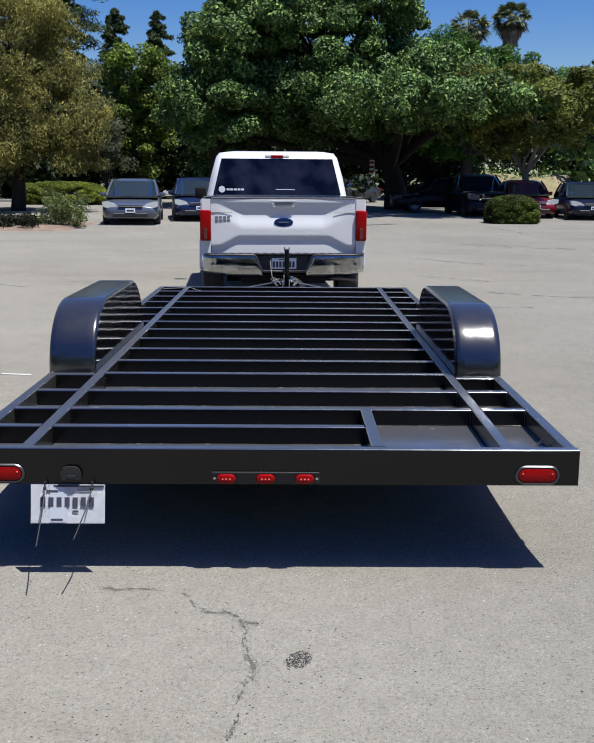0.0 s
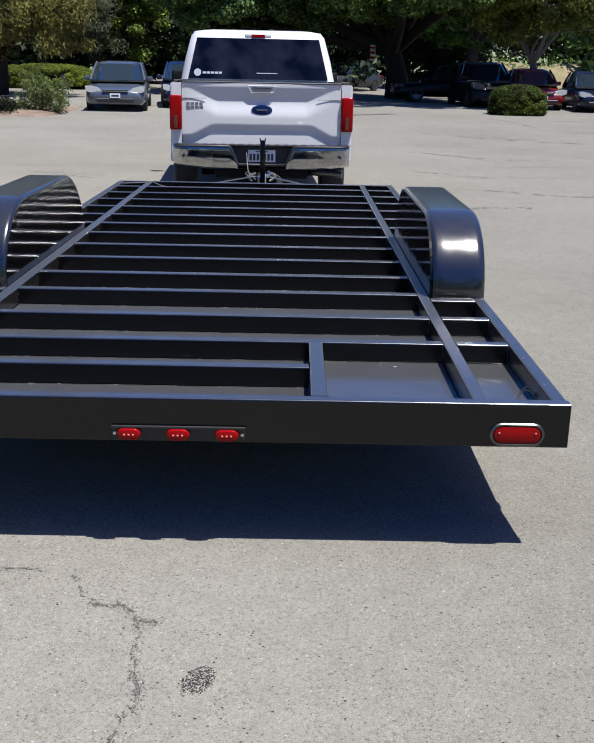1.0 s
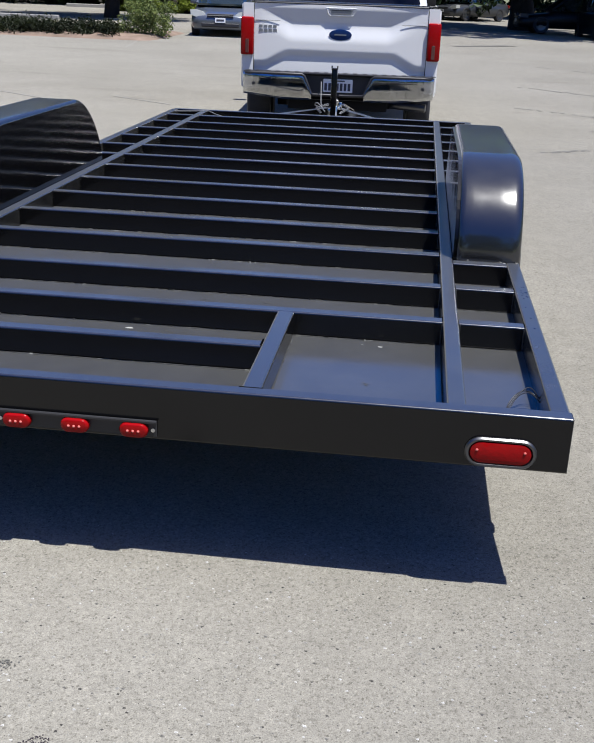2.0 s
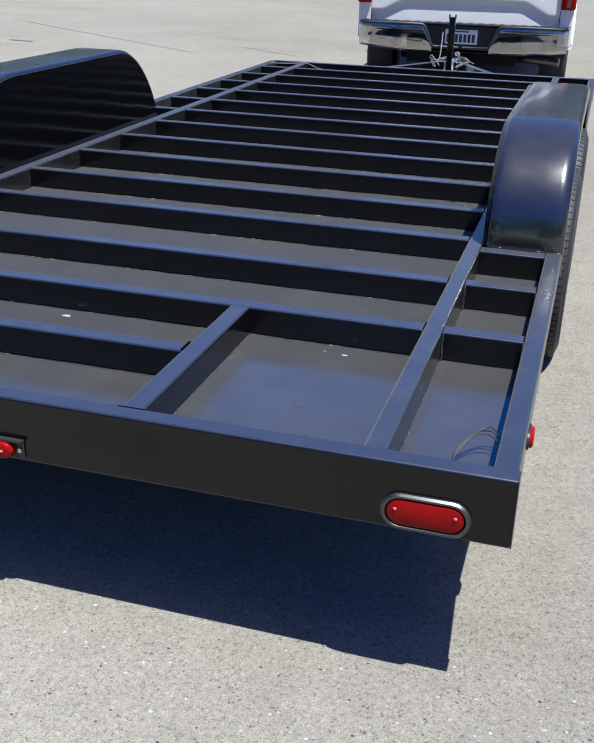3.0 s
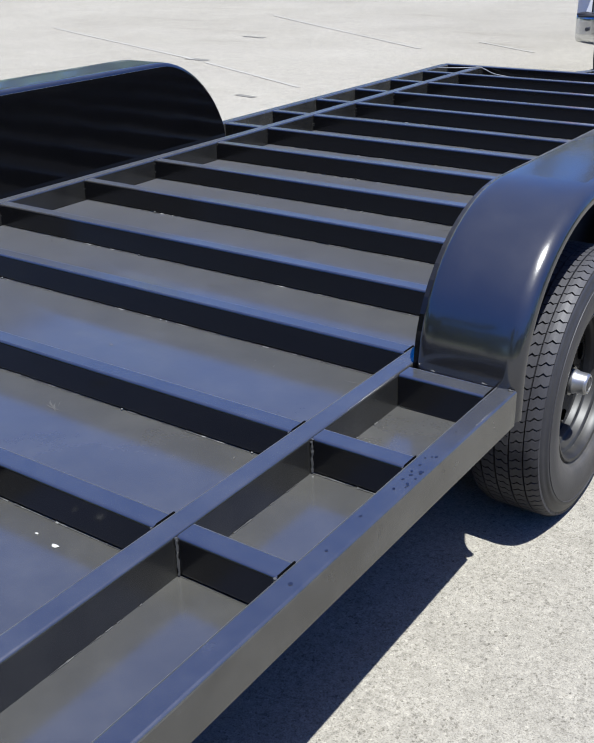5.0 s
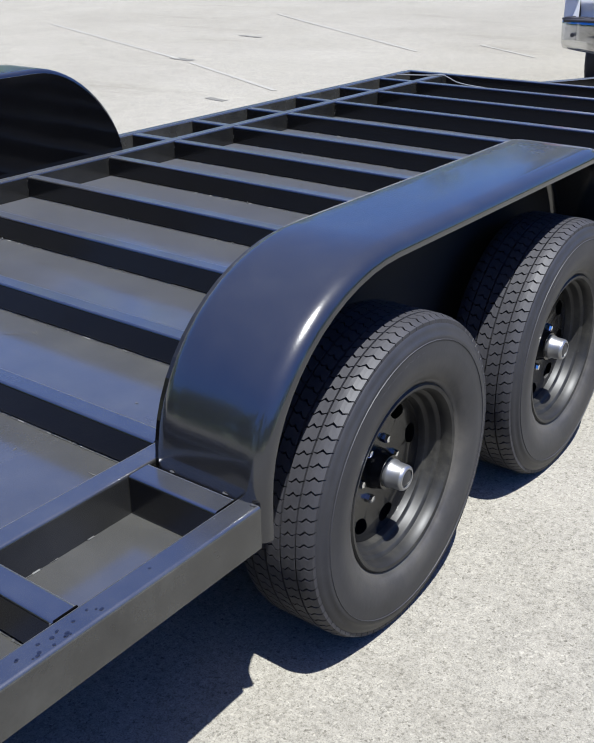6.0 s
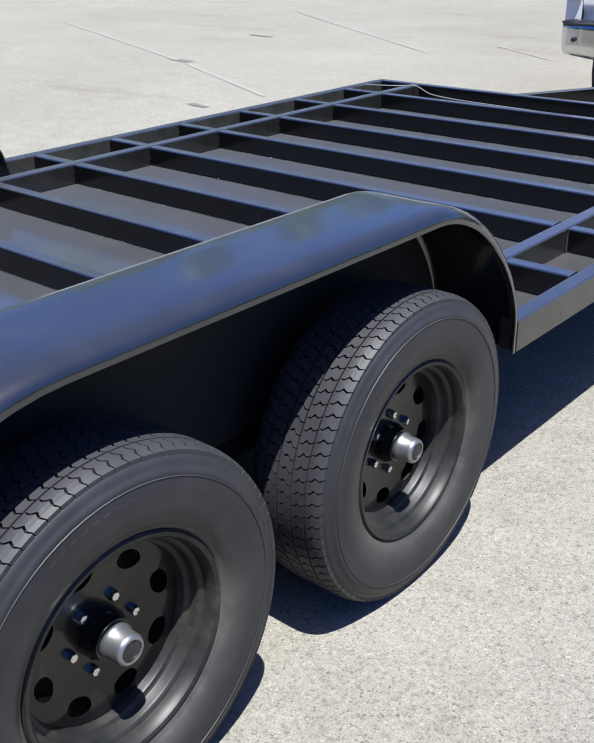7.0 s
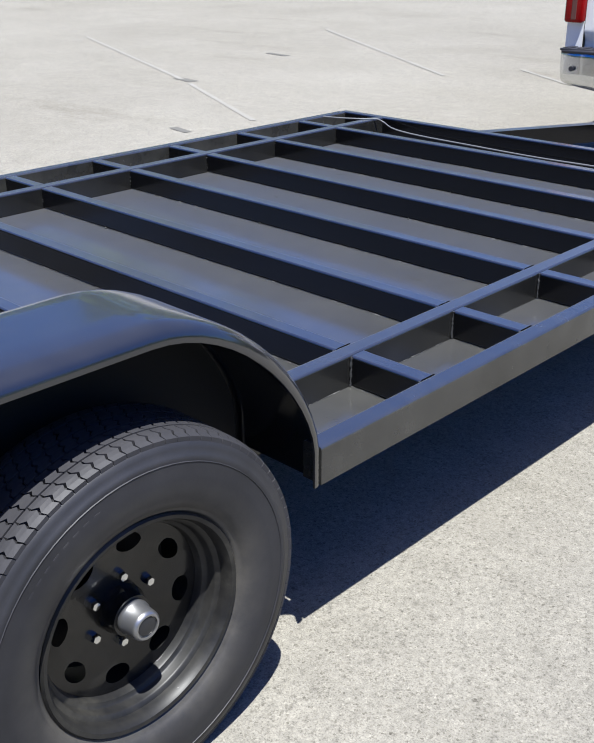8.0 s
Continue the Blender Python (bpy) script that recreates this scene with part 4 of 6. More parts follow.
    part("chassis", boxed(-0.55, 0.55, 0.35, 5.3, 0.42, 0.62), CARBLACK, truck)
    part("axle", lathe(bmesh.new(), [(0.06, -0.7), (0.06, -0.2), (0.15, -0.08), (0.15, 0.08), (0.06, 0.2), (0.06, 0.7)], 16, "x", (0, 1.2, 0.40)), CARBLACK, truck)
    part("wheel_house", boxed(-0.885, 0.885, 0.70, 1.70, 0.80, 0.818), CARBLACK, truck)
    # bumper: two chromed wings, dark top pad, plate well between them
    for s in (-1, 1):
        bm = bmesh.new()
        rows = []
        for k, x in enumerate((0.27, 0.30, 0.33, 0.36, 0.40, 0.6, 0.8, 0.91, 0.955, 0.98, 0.985)):
            t = min(max((x - 0.27) / 0.09, 0.0), 1.0)
            zt = 0.580 + 0.186 * t
            zb = 0.500 + 0.040 * smoothstep(0.5, 1.0, x)
            y = 0.0 + (0.0 if x < 0.87 else 2.2 * (x - 0.87) ** 1.6) + 0.012
            rows.append([bm.verts.new((s * x, y + b, zb + (zt - zb) * q)) for q, b in ((0.0, 0.085), (0.07, 0.046), (0.18, 0.024), (0.36, 0.010), (0.55, 0.004), (0.72, 0.001), (0.84, 0.000), (0.91, 0.003), (0.96, 0.012), (1.0, 0.034))])
        grid_faces(bm, rows)
        bmesh.ops.solidify(bm, geom=bm.faces[:], thickness=0.01)
        wing = part("bumper_wing", bm, CHROME, truck, "polished chrome bumper end", smooth=60)
        part("park_sensor", lathe(bmesh.new(), [(0.016, -0.004), (0.016, 0.01)], 16, "y", (s * 0.87, 0.010, 0.655)), TRIM, wing)
        edge = tube(bmesh.new(), [(s * 0.955, 0.035, 0.758), (s * 0.62, 0.020, 0.760), (s * 0.37, 0.020, 0.758), (s * 0.345, 0.022, 0.740), (s * 0.275, 0.03, 0.575), (s * 0.255, 0.04, 0.562), (s * 0.02, 0.05, 0.558)], 0.014, 10)
        part("wing_moulding", edge, TRIM, wing, "satin dark grey moulding round the chrome", smooth=60)
    part("step_pad", boxed(-0.97, 0.97, 0.022, 0.165, 0.762, 0.777, bevel=0.006, seg=2), TRIM, truck, "ribbed dark step pad on the bumper", smooth=40)
    for k in range(20):
        x = -0.95 + 0.1 * k
        part("pad_rib", boxed(x, x + 0.045, 0.03, 0.15, 0.7775, 0.781), TRIM, truck)
    part("plate_well", boxed(-0.36, 0.36, 0.075, 0.16, 0.54, 0.76, bevel=0.01), TRIM, truck)
    plate = part("number_plate", boxed(-0.152, 0.152, 0.066, 0.0745, 0.590, 0.722, bevel=0.004), PAPER, truck, "white number plate with dark bars")
    for k in range(7):
        part("plate_bar", boxed(-0.138 + 0.04 * k, -0.138 + 0.04 * k + 0.027, 0.0625, 0.0655, 0.607, 0.68), INK, plate)
    part("plate_bar", boxed(-0.07, 0.07, 0.0625, 0.0655, 0.697, 0.709), INK, plate)
    # unseen tyre, added as a dark mass where the underside lies in shade
    part("unseen_spare_tyre", lathe(bmesh.new(), [(0.20, -0.10), (0.34, -0.115), (0.385, -0.08), (0.39, 0.0), (0.385, 0.08), (0.34, 0.115), (0.20, 0.10)], 36, "z", (0.0, 0.95, 0.55), closed=True), RUBBER, truck, "spare tyre added under the bed to fill the dark there", smooth=50)
    part("hitch_crossbar", boxed(-0.52, 0.52, 0.18, 0.26, 0.40, 0.50, bevel=0.01), CARBLACK, truck)
    part("hitch_receiver", boxed(-0.05, 0.05, -0.18, 0.5, 0.40, 0.47, bevel=0.006), CARBLACK, truck)
    part("hitch_ball", lathe(bmesh.new(), [(0.012, 0.46), (0.015, 0.50), (0.027, 0.52), (0.027, 0.535), (0.0, 0.55)], 16, "z", (0, -0.20, 0)), STEEL, truck, smooth=60)
    bm = tube(bmesh.new(), [(0.42, 0.75, 0.46), (0.55, 0.45, 0.46), (0.68, 0.36, 0.455), (0.93, 0.30, 0.445)], 0.042, 14)
    part("tailpipe", bm, DARKSTEEL, truck, "dull steel tailpipe", smooth=60)
    # cab
    part("cab_lower", boxed(-0.975, 0.975, 1.89, 4.35, 0.50, 1.46, bevel=0.05, seg=3), WHITE, truck, smooth=40)
    bm = bmesh.new()
    lv = [(0.975, 1.87, 4.75, 1.455), (0.925, 1.91, 4.4, 1.70), (0.845, 1.97, 3.95, 1.985), (0.80, 2.02, 3.75, 2.045), (0.66, 2.15, 3.55, 2.072)]
    rings = []
    for hw, y0, y1, z in lv:
        c = 0.10
        rings.append([bm.verts.new(p) for p in ((-hw + c, y0, z), (hw - c, y0, z), (hw, y0 + c, z), (hw, y1 - c, z), (hw - c, y1, z), (-hw + c, y1, z), (-hw, y1 - c, z), (-hw, y0 + c, z))])
    for a, b in zip(rings, rings[1:]):
        for k in range(8):
            bm.faces.new((a[k], a[(k + 1) % 8], b[(k + 1) % 8], b[k]))
    bm.faces.new(rings[-1])
    bm.faces.new(rings[0])
    cab = part("cab_roof", bm, WHITE, truck, "white cab roof and pillars", smooth=50)
    # rear window as a pane a little proud of the cab wall
    def pane(name, quad, lift, parent):
        a, b, c, d = [Vector(p) for p in quad]
        n = (b - a).cross(d - a).normalized() * lift
        bm = bmesh.new()
        f = [bm.verts.new(p) for p in (a + n, b + n, c + n, d + n)]
        g = [bm.verts.new(p) for p in (a - n, b - n, c - n, d - n)]
        bm.faces.new(f)
        bm.faces.new(g)
        for k in range(4):
            bm.faces.new((f[k], f[(k + 1) % 4], g[(k + 1) % 4], g[k]))
        return part(name, bm, GLASS, parent, "dark tinted glass")
    w = pane("rear_window", ((-0.885, 1.866, 1.47), (0.885, 1.866, 1.47), (0.770, 1.962, 1.962), (-0.770, 1.962, 1.962)), 0.008, cab)
    part("window_sticker", lathe(bmesh.new(), [(0.045, 1.870), (0.045, 1.856)], 20, "y", (-0.765, 0, 1.545)), PAPER, w, "round white sticker")
    part("window_sticker", boxed(-0.02, 0.24, 1.868, 1.876, 1.540, 1.550), PAPER, w, "thin white strip")
    for x0, x1, z0, z1 in ((-0.30, -0.29, 1.48, 1.95), (0.29, 0.30, 1.48, 1.95)):
        bm = prism(bmesh.new(), [(1.862, z0), (1.868, z0), (1.966, z1), (1.960, z1)], "x", x0, x1)
        part("window_divider", bm, TRIM, w, "dark edge of the sliding window")
    for k in range(5):
        part("sticker_bar", boxed(-0.70 + 0.05 * k, -0.66 + 0.05 * k, 1.868, 1.874, 1.53, 1.556), PAPER, w)
    for s in (-1, 1):
        pane("side_window", ((s * 0.957, 2.0, 1.48), (s * 0.957, 4.3, 1.48), (s * 0.815, 3.85, 1.93), (s * 0.815, 2.15, 1.93)), 0.006, cab)
        mir = part("door_mirror", boxed(*sorted((s * 1.03, s * 1.20)), 3.72, 3.84, 1.40, 1.58, bevel=0.03, seg=3), CARBLACK, truck, "black door mirror", smooth=40)
        part("mirror_arm", boxed(*sorted((s * 0.96, s * 1.04)), 3.75, 3.80, 1.40, 1.44), CARBLACK, mir)
    brake = part("brake_lamp_housing", boxed(-0.17, 0.17, 1.965, 2.08, 1.968, 2.022, bevel=0.012, seg=2), WHITE, truck, smooth=40)
    part("brake_lens", boxed(-0.085, 0.085, 1.958, 1.97, 1.975, 2.012, bevel=0.004), RED, brake, "red high brake lamp")
    part("hood", boxed(-0.93, 0.93, 4.36, 5.75, 0.55, 1.22, bevel=0.08, seg=3), WHITE, truck, smooth=40)
    part("front_bumper", boxed(-0.99, 0.99, 5.70, 5.95, 0.40, 0.68, bevel=0.06, seg=3), CHROME, truck, smooth=40)


build_truck()

# ---- parked cars ----
SILVER = material("grey_car_paint", (0.115, 0.130, 0.160), 0.28, 0.4, 1.0)
NAVY = material("blue_car_paint", (0.008, 0.016, 0.06), 0.3, 0.2, 0.6)
DARKBLUE = material("dark_blue_car_paint", (0.006, 0.010, 0.034), 0.3, 0.2, 0.15)
NEARBLACK = material("black_car_paint", (0.005, 0.005, 0.008), 0.35, 0.0, 0.0)
bsdf(NEARBLACK).inputs["Specular IOR Level"].default_value = 0.3
CRIMSON = material("red_car_paint", (0.16, 0.010, 0.012), 0.3, 0.0, 0.6)
# grey paint taken far down, part of the tree shade put into it
GREYSHADECAR = material("shade_dark_grey_car_paint", (0.045, 0.048, 0.056), 0.3, 0.3, 0.4)
LAMPGLASS = material("headlamp_glass", (0.62, 0.64, 0.62), 0.15, 0.1)

# darker copy of the headlamp glass, shade in colour for cars under trees
SHADELAMP = material("shade_dark_headlamp_glass", (0.10, 0.10, 0.11), 0.15)

CARGLASS = material("car_window_glass", (0.016, 0.026, 0.032), 0.03, 0.0, 0.6)
bsdf(CARGLASS).inputs["IOR"].default_value = 1.8


def loft(bm, sections):
    rings = [[bm.verts.new(p) for p in sec] for sec in sections]
    n = len(rings[0])
    for a, b in zip(rings, rings[1:]):
        for k in range(n):
            bm.faces.new((a[k], a[(k + 1) % n], b[(k + 1) % n], b[k]))
    bm.faces.new(rings[0])
    bm.faces.new(rings[-1])
    return bm


def car(label, paint, at, L=4.7, W=1.8, H=1.46, suv=False):
    """A parked car; its front looks along -y, y = 0 at the front bumper, z = 0 on the ground."""
    c = thing("parked_car", label, "car", at, "cars parked at the edge of the lot")
    hw, belt = W / 2, H * (0.60 if suv else 0.62)
    hood = belt * (0.97 if suv else 0.86)
    body = [(0.0, 0.30, 0.55, 0.72), (0.06, 0.22, 0.60, 0.88), (0.22, 0.20, hood * (0.92 if suv else 0.83), 0.955), (0.55, 0.20, hood * (0.96 if suv else 0.91), 0.99), (0.25 * L, 0.20, hood, 1.0), (0.30 * L, 0.20, belt - 0.02, 1.0), (0.75 * L, 0.20, belt, 1.0), (0.90 * L, 0.22, belt * (1.0 if suv else 0.98), 0.97), (0.985 * L, 0.26, belt * 0.92, 0.90), (L, 0.32, belt * 0.75, 0.80)]
    secs = []
    for y, zb, zt, f in body:
        h = hw * f
        right = [(h * 0.90, zb), (h * 0.985, zb + 0.10), (h, zb + 0.45 * (zt - zb)), (h * 0.985, zt - 0.10), (h * 0.90, zt - 0.02), (h * 0.6, zt + 0.01)]
        secs.append([(x, y, z) for x, z in right] + [(-x, y, z) for x, z in reversed(right)])
    part("body", loft(bmesh.new(), secs), paint, c, smooth=62)
    tail = 0.97 if suv else 0.86
    green = [(0.250 * L, belt - 0.06, 0.92), (0.272 * L, belt + 0.004, 0.90), (0.43 * L, H - 0.05, 0.75), (0.55 * L, H, 0.74), ((tail - 0.12 if not suv else tail - 0.06) * L, H - 0.03, 0.73), (tail * L, belt + (0.3 if suv else 0.05), 0.80), ((tail + 0.02) * L, belt - 0.03, 0.86)]
    secs = []
    for y, zt, f in green:
        h = hw * f
        secs.append([(hw * 0.92, y, belt - 0.05), (hw * 0.90, y, belt), (h, y, max(zt - 0.05, belt + 0.001)), (h * 0.85, y, max(zt, belt + 0.002)), (-h * 0.85, y, max(zt, belt + 0.002)), (-h, y, max(zt - 0.05, belt + 0.001)), (-hw * 0.90, y, belt), (-hw * 0.92, y, belt - 0.05)])
    part("glasshouse", loft(bmesh.new(), secs), CARGLASS, c, "dark glass", smooth=55)
    roof = [(0.418 * L, H - 0.062, 0.74), (0.45 * L, H - 0.010, 0.755), (0.52 * L, H + 0.022, 0.75), (0.6 * L, H + 0.030, 0.745), ((tail - 0.16 if not suv else tail - 0.08) * L, H - 0.01, 0.73)]
    secs = [[(hw * f * a, y, z - b) for a, b in ((1.0, 0.095), (0.95, 0.05), (0.82, 0.02), (0.5, 0.0), (-0.5, 0.0), (-0.82, 0.02), (-0.95, 0.05), (-1.0, 0.095), (-0.8, 0.09), (0.8, 0.09))] for y, z, f in roof]
    part("roof", loft(bmesh.new(), secs), paint, c, smooth=35)
    for s in (-1, 1):
        for p, q in (((0.275 * L, belt), (0.43 * L, H - 0.03)), ((tail * L, belt), ((tail - 0.12 if not suv else tail - 0.06) * L, H - 0.03)), ((0.60 * L, belt), (0.60 * L, H - 0.03))):
            part("pillar", tube(bmesh.new(), [(s * hw * 0.91, *p), (s * hw * 0.835, p[0] + 0.5 * (q[0] - p[0]), p[1] + 0.55 * (q[1] - p[1])), (s * hw * 0.745, *q)], 0.036, 6), paint, c)
        for y in (0.19 * L, 0.80 * L):
            w = new("wheel")
            w.parent, w.matrix_basis = c, pose(s * (hw - 0.10), y, 0.32, 0, 0, 0 if s > 0 else 180)
            part("tyre", lathe(bmesh.new(), [(0.2, 0.08), (0.25, 0.11), (0.31, 0.10), (0.325, 0.06), (0.325, -0.06), (0.31, -0.10), (0.2, -0.1)], 28, closed=True), RUBBER, w, smooth=50)
            part("rim", lathe(bmesh.new(), [(0.205, 0.07), (0.205, 0.09), (0.17, 0.075), (0.05, 0.085), (0.0, 0.085)], 20), DARKSTEEL, w, smooth=40)
        k = hood / 0.78
        eye = [(s * hw * a, k * b) for a, b in ((0.46, 0.610), (0.54, 0.545), (0.80, 0.545), (0.95, 0.59), (0.97, 0.735), (0.82, 0.745), (0.58, 0.690))]
        part("headlamp", prism(bmesh.new(), eye, "y", 0.035, 0.34), SHADELAMP if paint is NEARBLACK else LAMPGLASS, c, smooth=30)
        part("tail_lamp", boxed(*sorted((s * hw * 0.52, s * hw * 0.94)), L - 0.16, L - 0.02, belt * 0.74, belt * 0.90, bevel=0.02), RED, c)
        part("door_mirror", boxed(*sorted((s * hw * 0.97, s * (hw + 0.16))), 0.345 * L, 0.345 * L + 0.10, belt - 0.02, belt + 0.12, bevel=0.03, seg=2), paint, c, smooth=40)
    part("grille", boxed(-hw * 0.42, hw * 0.42, -0.012, 0.08, hood * 0.68, hood * 0.82, bevel=0.01), TRIM, c)
    part("grille_bar", boxed(-hw * 0.42, hw * 0.42, -0.02, -0.013, hood * 0.75, hood * 0.77), CHROME, c)
    part("lower_intake", boxed(-hw * 0.62, hw * 0.62, -0.012, 0.08, 0.27, 0.40, bevel=0.03), TRIM, c)
    pl = part("number_plate", boxed(-0.15, 0.15, -0.022, -0.0125, 0.40, 0.53), PAPER, c)
    part("plate_bar", boxed(-0.11, 0.11, -0.026, -0.0225, 0.44, 0.49), INK, pl)
    pr = part("number_plate", boxed(-0.15, 0.15, L + 0.001, L + 0.010, 0.55, 0.69), PAPER, c)
    part("plate_bar", boxed(-0.11, 0.11, L + 0.0105, L + 0.013, 0.59, 0.65), INK, pr)
    return c


def parked(label, paint, x, y, yaw, **k):
    return car(label, paint, pose(x, y, height(x, y), 0, 0, yaw), **k)


parked("dark silver grey sedan parked facing the lot", SILVER, -5.02, 27.1, 6)
parked("dark blue hatchback parked beside the silver sedan", NAVY, -3.05, 29.6, 8, L=4.3, H=1.48)
parked("black sport utility vehicle parked under the trees beside a hedge", NEARBLACK, 7.95, 35.6, 4, L=4.8, W=1.9, H=1.72, suv=True)
parked("dark red sedan parked beside a trimmed hedge", CRIMSON, 9.6, 34.9, 2, L=4.4, H=1.5)
parked("dark blue sedan parked in the sun", DARKBLUE, 11.5, 33.6, -5, L=4.8, W=1.85, H=1.45)
parked("dark car parked in deep tree shade", NEARBLACK, 4.45, 40.3, -87, L=4.6)
parked("grey sedan parked in tree shade behind the truck", GREYSHADECAR, 1.6, 50.5, -40, L=4.6)

# ---- plants ----
def leaf_material(name, low, high, through_light=0.35):
    m = bpy.data.materials.new(name)
    m.use_nodes = True
    nt = m.node_tree
    rnd_n = nt.nodes.new("ShaderNodeNewGeometry").outputs["Random Per Island"]
    col = ramp(m, rnd_n, [(0.0, low), (0.55, tuple((a + b) / 2 for a, b in zip(low, high))), (1.0, high)])
    p = bsdf(m)
    # uneven tone over about a metre stands in for lit clumps and dark gaps
    clump_shade = ramp(m, noise_tex(m, 0.75, 3.0, 0.6), [(0.38, (0.55, 0.57, 0.55)), (0.52, (1.04, 1.04, 1.04)), (0.66, (1.55, 1.50, 1.38))])
    tone = mixed(m, 1.0, col.outputs["Color"], clump_shade.outputs["Color"], "MULTIPLY")
    wire(m, tone, p.inputs["Base Color"])
    p.inputs["Roughness"].default_value = 0.55
    p.inputs["Specular IOR Level"].default_value = 0.22
    tr = nt.nodes.new("ShaderNodeBsdfTranslucent")
    wire(m, tone, tr.inputs["Color"])
    mix = nt.nodes.new("ShaderNodeMixShader")
    mix.inputs[0].default_value = through_light
    wire(m, p.outputs[0], mix.inputs[1])
    wire(m, tr.outputs[0], mix.inputs[2])
    wire(m, mix.outputs[0], nt.nodes["Material Output"].inputs["Surface"])
    return m


OAK = leaf_material("oak_leaf", (0.012, 0.038, 0.008), (0.205, 0.315, 0.088), 0.16)
PEPPER = leaf_material("pepper_leaf", (0.070, 0.078, 0.016), (0.35, 0.32, 0.095))
BRIGHT = leaf_material("bright_leaf", (0.032, 0.064, 0.010), (0.210, 0.280, 0.045))
MIDGREEN = leaf_material("mid_green_leaf", (0.028, 0.062, 0.012), (0.255, 0.345, 0.085), 0.35)
PINE = leaf_material("pine_needle", (0.028, 0.075, 0.010), (0.095, 0.19, 0.03), 0.3)
# leaf colour taken near black, standing in for deep shade behind the cars
SHADESHRUB = leaf_material("shade_dark_shrub_leaf", (0.008, 0.017, 0.005), (0.024, 0.046, 0.012), 0.2)
REDWOOD = leaf_material("redwood_needle", (0.026, 0.046, 0.018), (0.125, 0.160, 0.060), 0.2)
OLIVE = leaf_material("olive_leaf", (0.06, 0.085, 0.014), (0.23, 0.25, 0.055))
SAGE = leaf_material("grey_green_leaf", (0.07, 0.085, 0.05), (0.17, 0.19, 0.11))
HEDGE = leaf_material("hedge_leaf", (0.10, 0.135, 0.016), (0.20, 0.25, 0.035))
# darker copy of the hedge leaf, tree shade put into its colour
SHADEHEDGE = leaf_material("shade_dark_hedge_leaf", (0.024, 0.040, 0.004), (0.100, 0.135, 0.016))
PALM = leaf_material("palm_leaf", (0.030, 0.045, 0.014), (0.19, 0.21, 0.09), 0.15)
THATCH = leaf_material("palm_thatch", (0.20, 0.16, 0.115), (0.40, 0.33, 0.25), 0.15)
# low weeds coloured almost black in place of a shadow lying over them
SHADEWEED = leaf_material("shade_dark_weed_leaf", (0.008, 0.013, 0.004), (0.026, 0.034, 0.011))
TALLWEED = leaf_material("tall_weed_leaf", (0.07, 0.10, 0.03), (0.17, 0.20, 0.07))
BARK = material("bark", (0.024, 0.019, 0.016), 0.9)
bump(BARK, noise_tex(BARK, 9.0, 6.0), 0.8, 0.03)
GREYBARK = material("grey_bark", (0.22, 0.19, 0.16), 0.9)
bump(GREYBARK, noise_tex(GREYBARK, 9.0, 6.0), 0.8, 0.03)


def leaf_mesh(name, clumps, per, size, mat, parent, seed, droop=0.0, slim=0.5, flat=0.0, base=0.0):
    """Many small bent leaves on the shells of clumps (centre and three radii)."""
    rng = np.random.default_rng(seed)
    C = np.repeat(np.array([c[:3] for c in clumps], float), per, axis=0)
    Rr = np.repeat(np.array([c[3:] for c in clumps], float), per, axis=0)
    n = len(C)
    d = rng.normal(size=(n, 3))
    d /= np.linalg.norm(d, axis=1)[:, None]
    r = rng.uniform(0.35, 1.0, n) ** 0.5 * rng.uniform(0.85, 1.12, n)
    P = C + d * Rr * r[:, None]
    keep = P[:, 2] > base
    P, d = P[keep], d[keep]
    n = len(P)
    nor = d * 0.8 + rng.normal(size=(n, 3)) * 0.6 + np.array([0, 0, 0.35])
    nor /= np.linalg.norm(nor, axis=1)[:, None]
    along = rng.normal(size=(n, 3)) * (1 - flat)
    along[:, 2] -= droop * 2.0
    along -= nor * (along * nor).sum(1)[:, None] * (1 - 0.6 * droop)
    along /= np.linalg.norm(along, axis=1)[:, None] + 1e-9
    side = np.cross(nor, along)
    side /= np.linalg.norm(side, axis=1)[:, None] + 1e-9
    s = size * rng.uniform(0.6, 1.35, n)[:, None]
    a = P - along * s * 0.5
    b = P + side * s * slim * 0.5 + nor * s * 0.08
    c = P + along * s * 0.5
    e = P - side * s * slim * 0.5 + nor * s * 0.08
    V = np.stack([a, b, c, e], 1).reshape(-1, 3)
    F = np.arange(4 * n).reshape(n, 4)
    return raw(name, V.tolist(), F.tolist(), mat, parent)


def clumps_in(lobes, count, size, seed):
    """Clump centres spread over the shells of large lobes."""
    rng = random.Random(seed)
    vol = [l[3] * l[4] * l[5] for l in lobes]
    out = []
    for l, v in zip(lobes, vol):
        for _ in range(max(3, round(count * v ** 0.67 / sum(q ** 0.67 for q in vol)))):
            d = Vector((rng.gauss(0, 1), rng.gauss(0, 1), rng.gauss(0, 1) + 0.25)).normalized()
            f = rng.uniform(0.55, 1.0)
            s = size * rng.uniform(0.6, 1.3)
            out.append((l[0] + d.x * l[3] * f, l[1] + d.y * l[4] * f, l[2] + d.z * l[5] * f, s, s, s * 0.7))
    return out


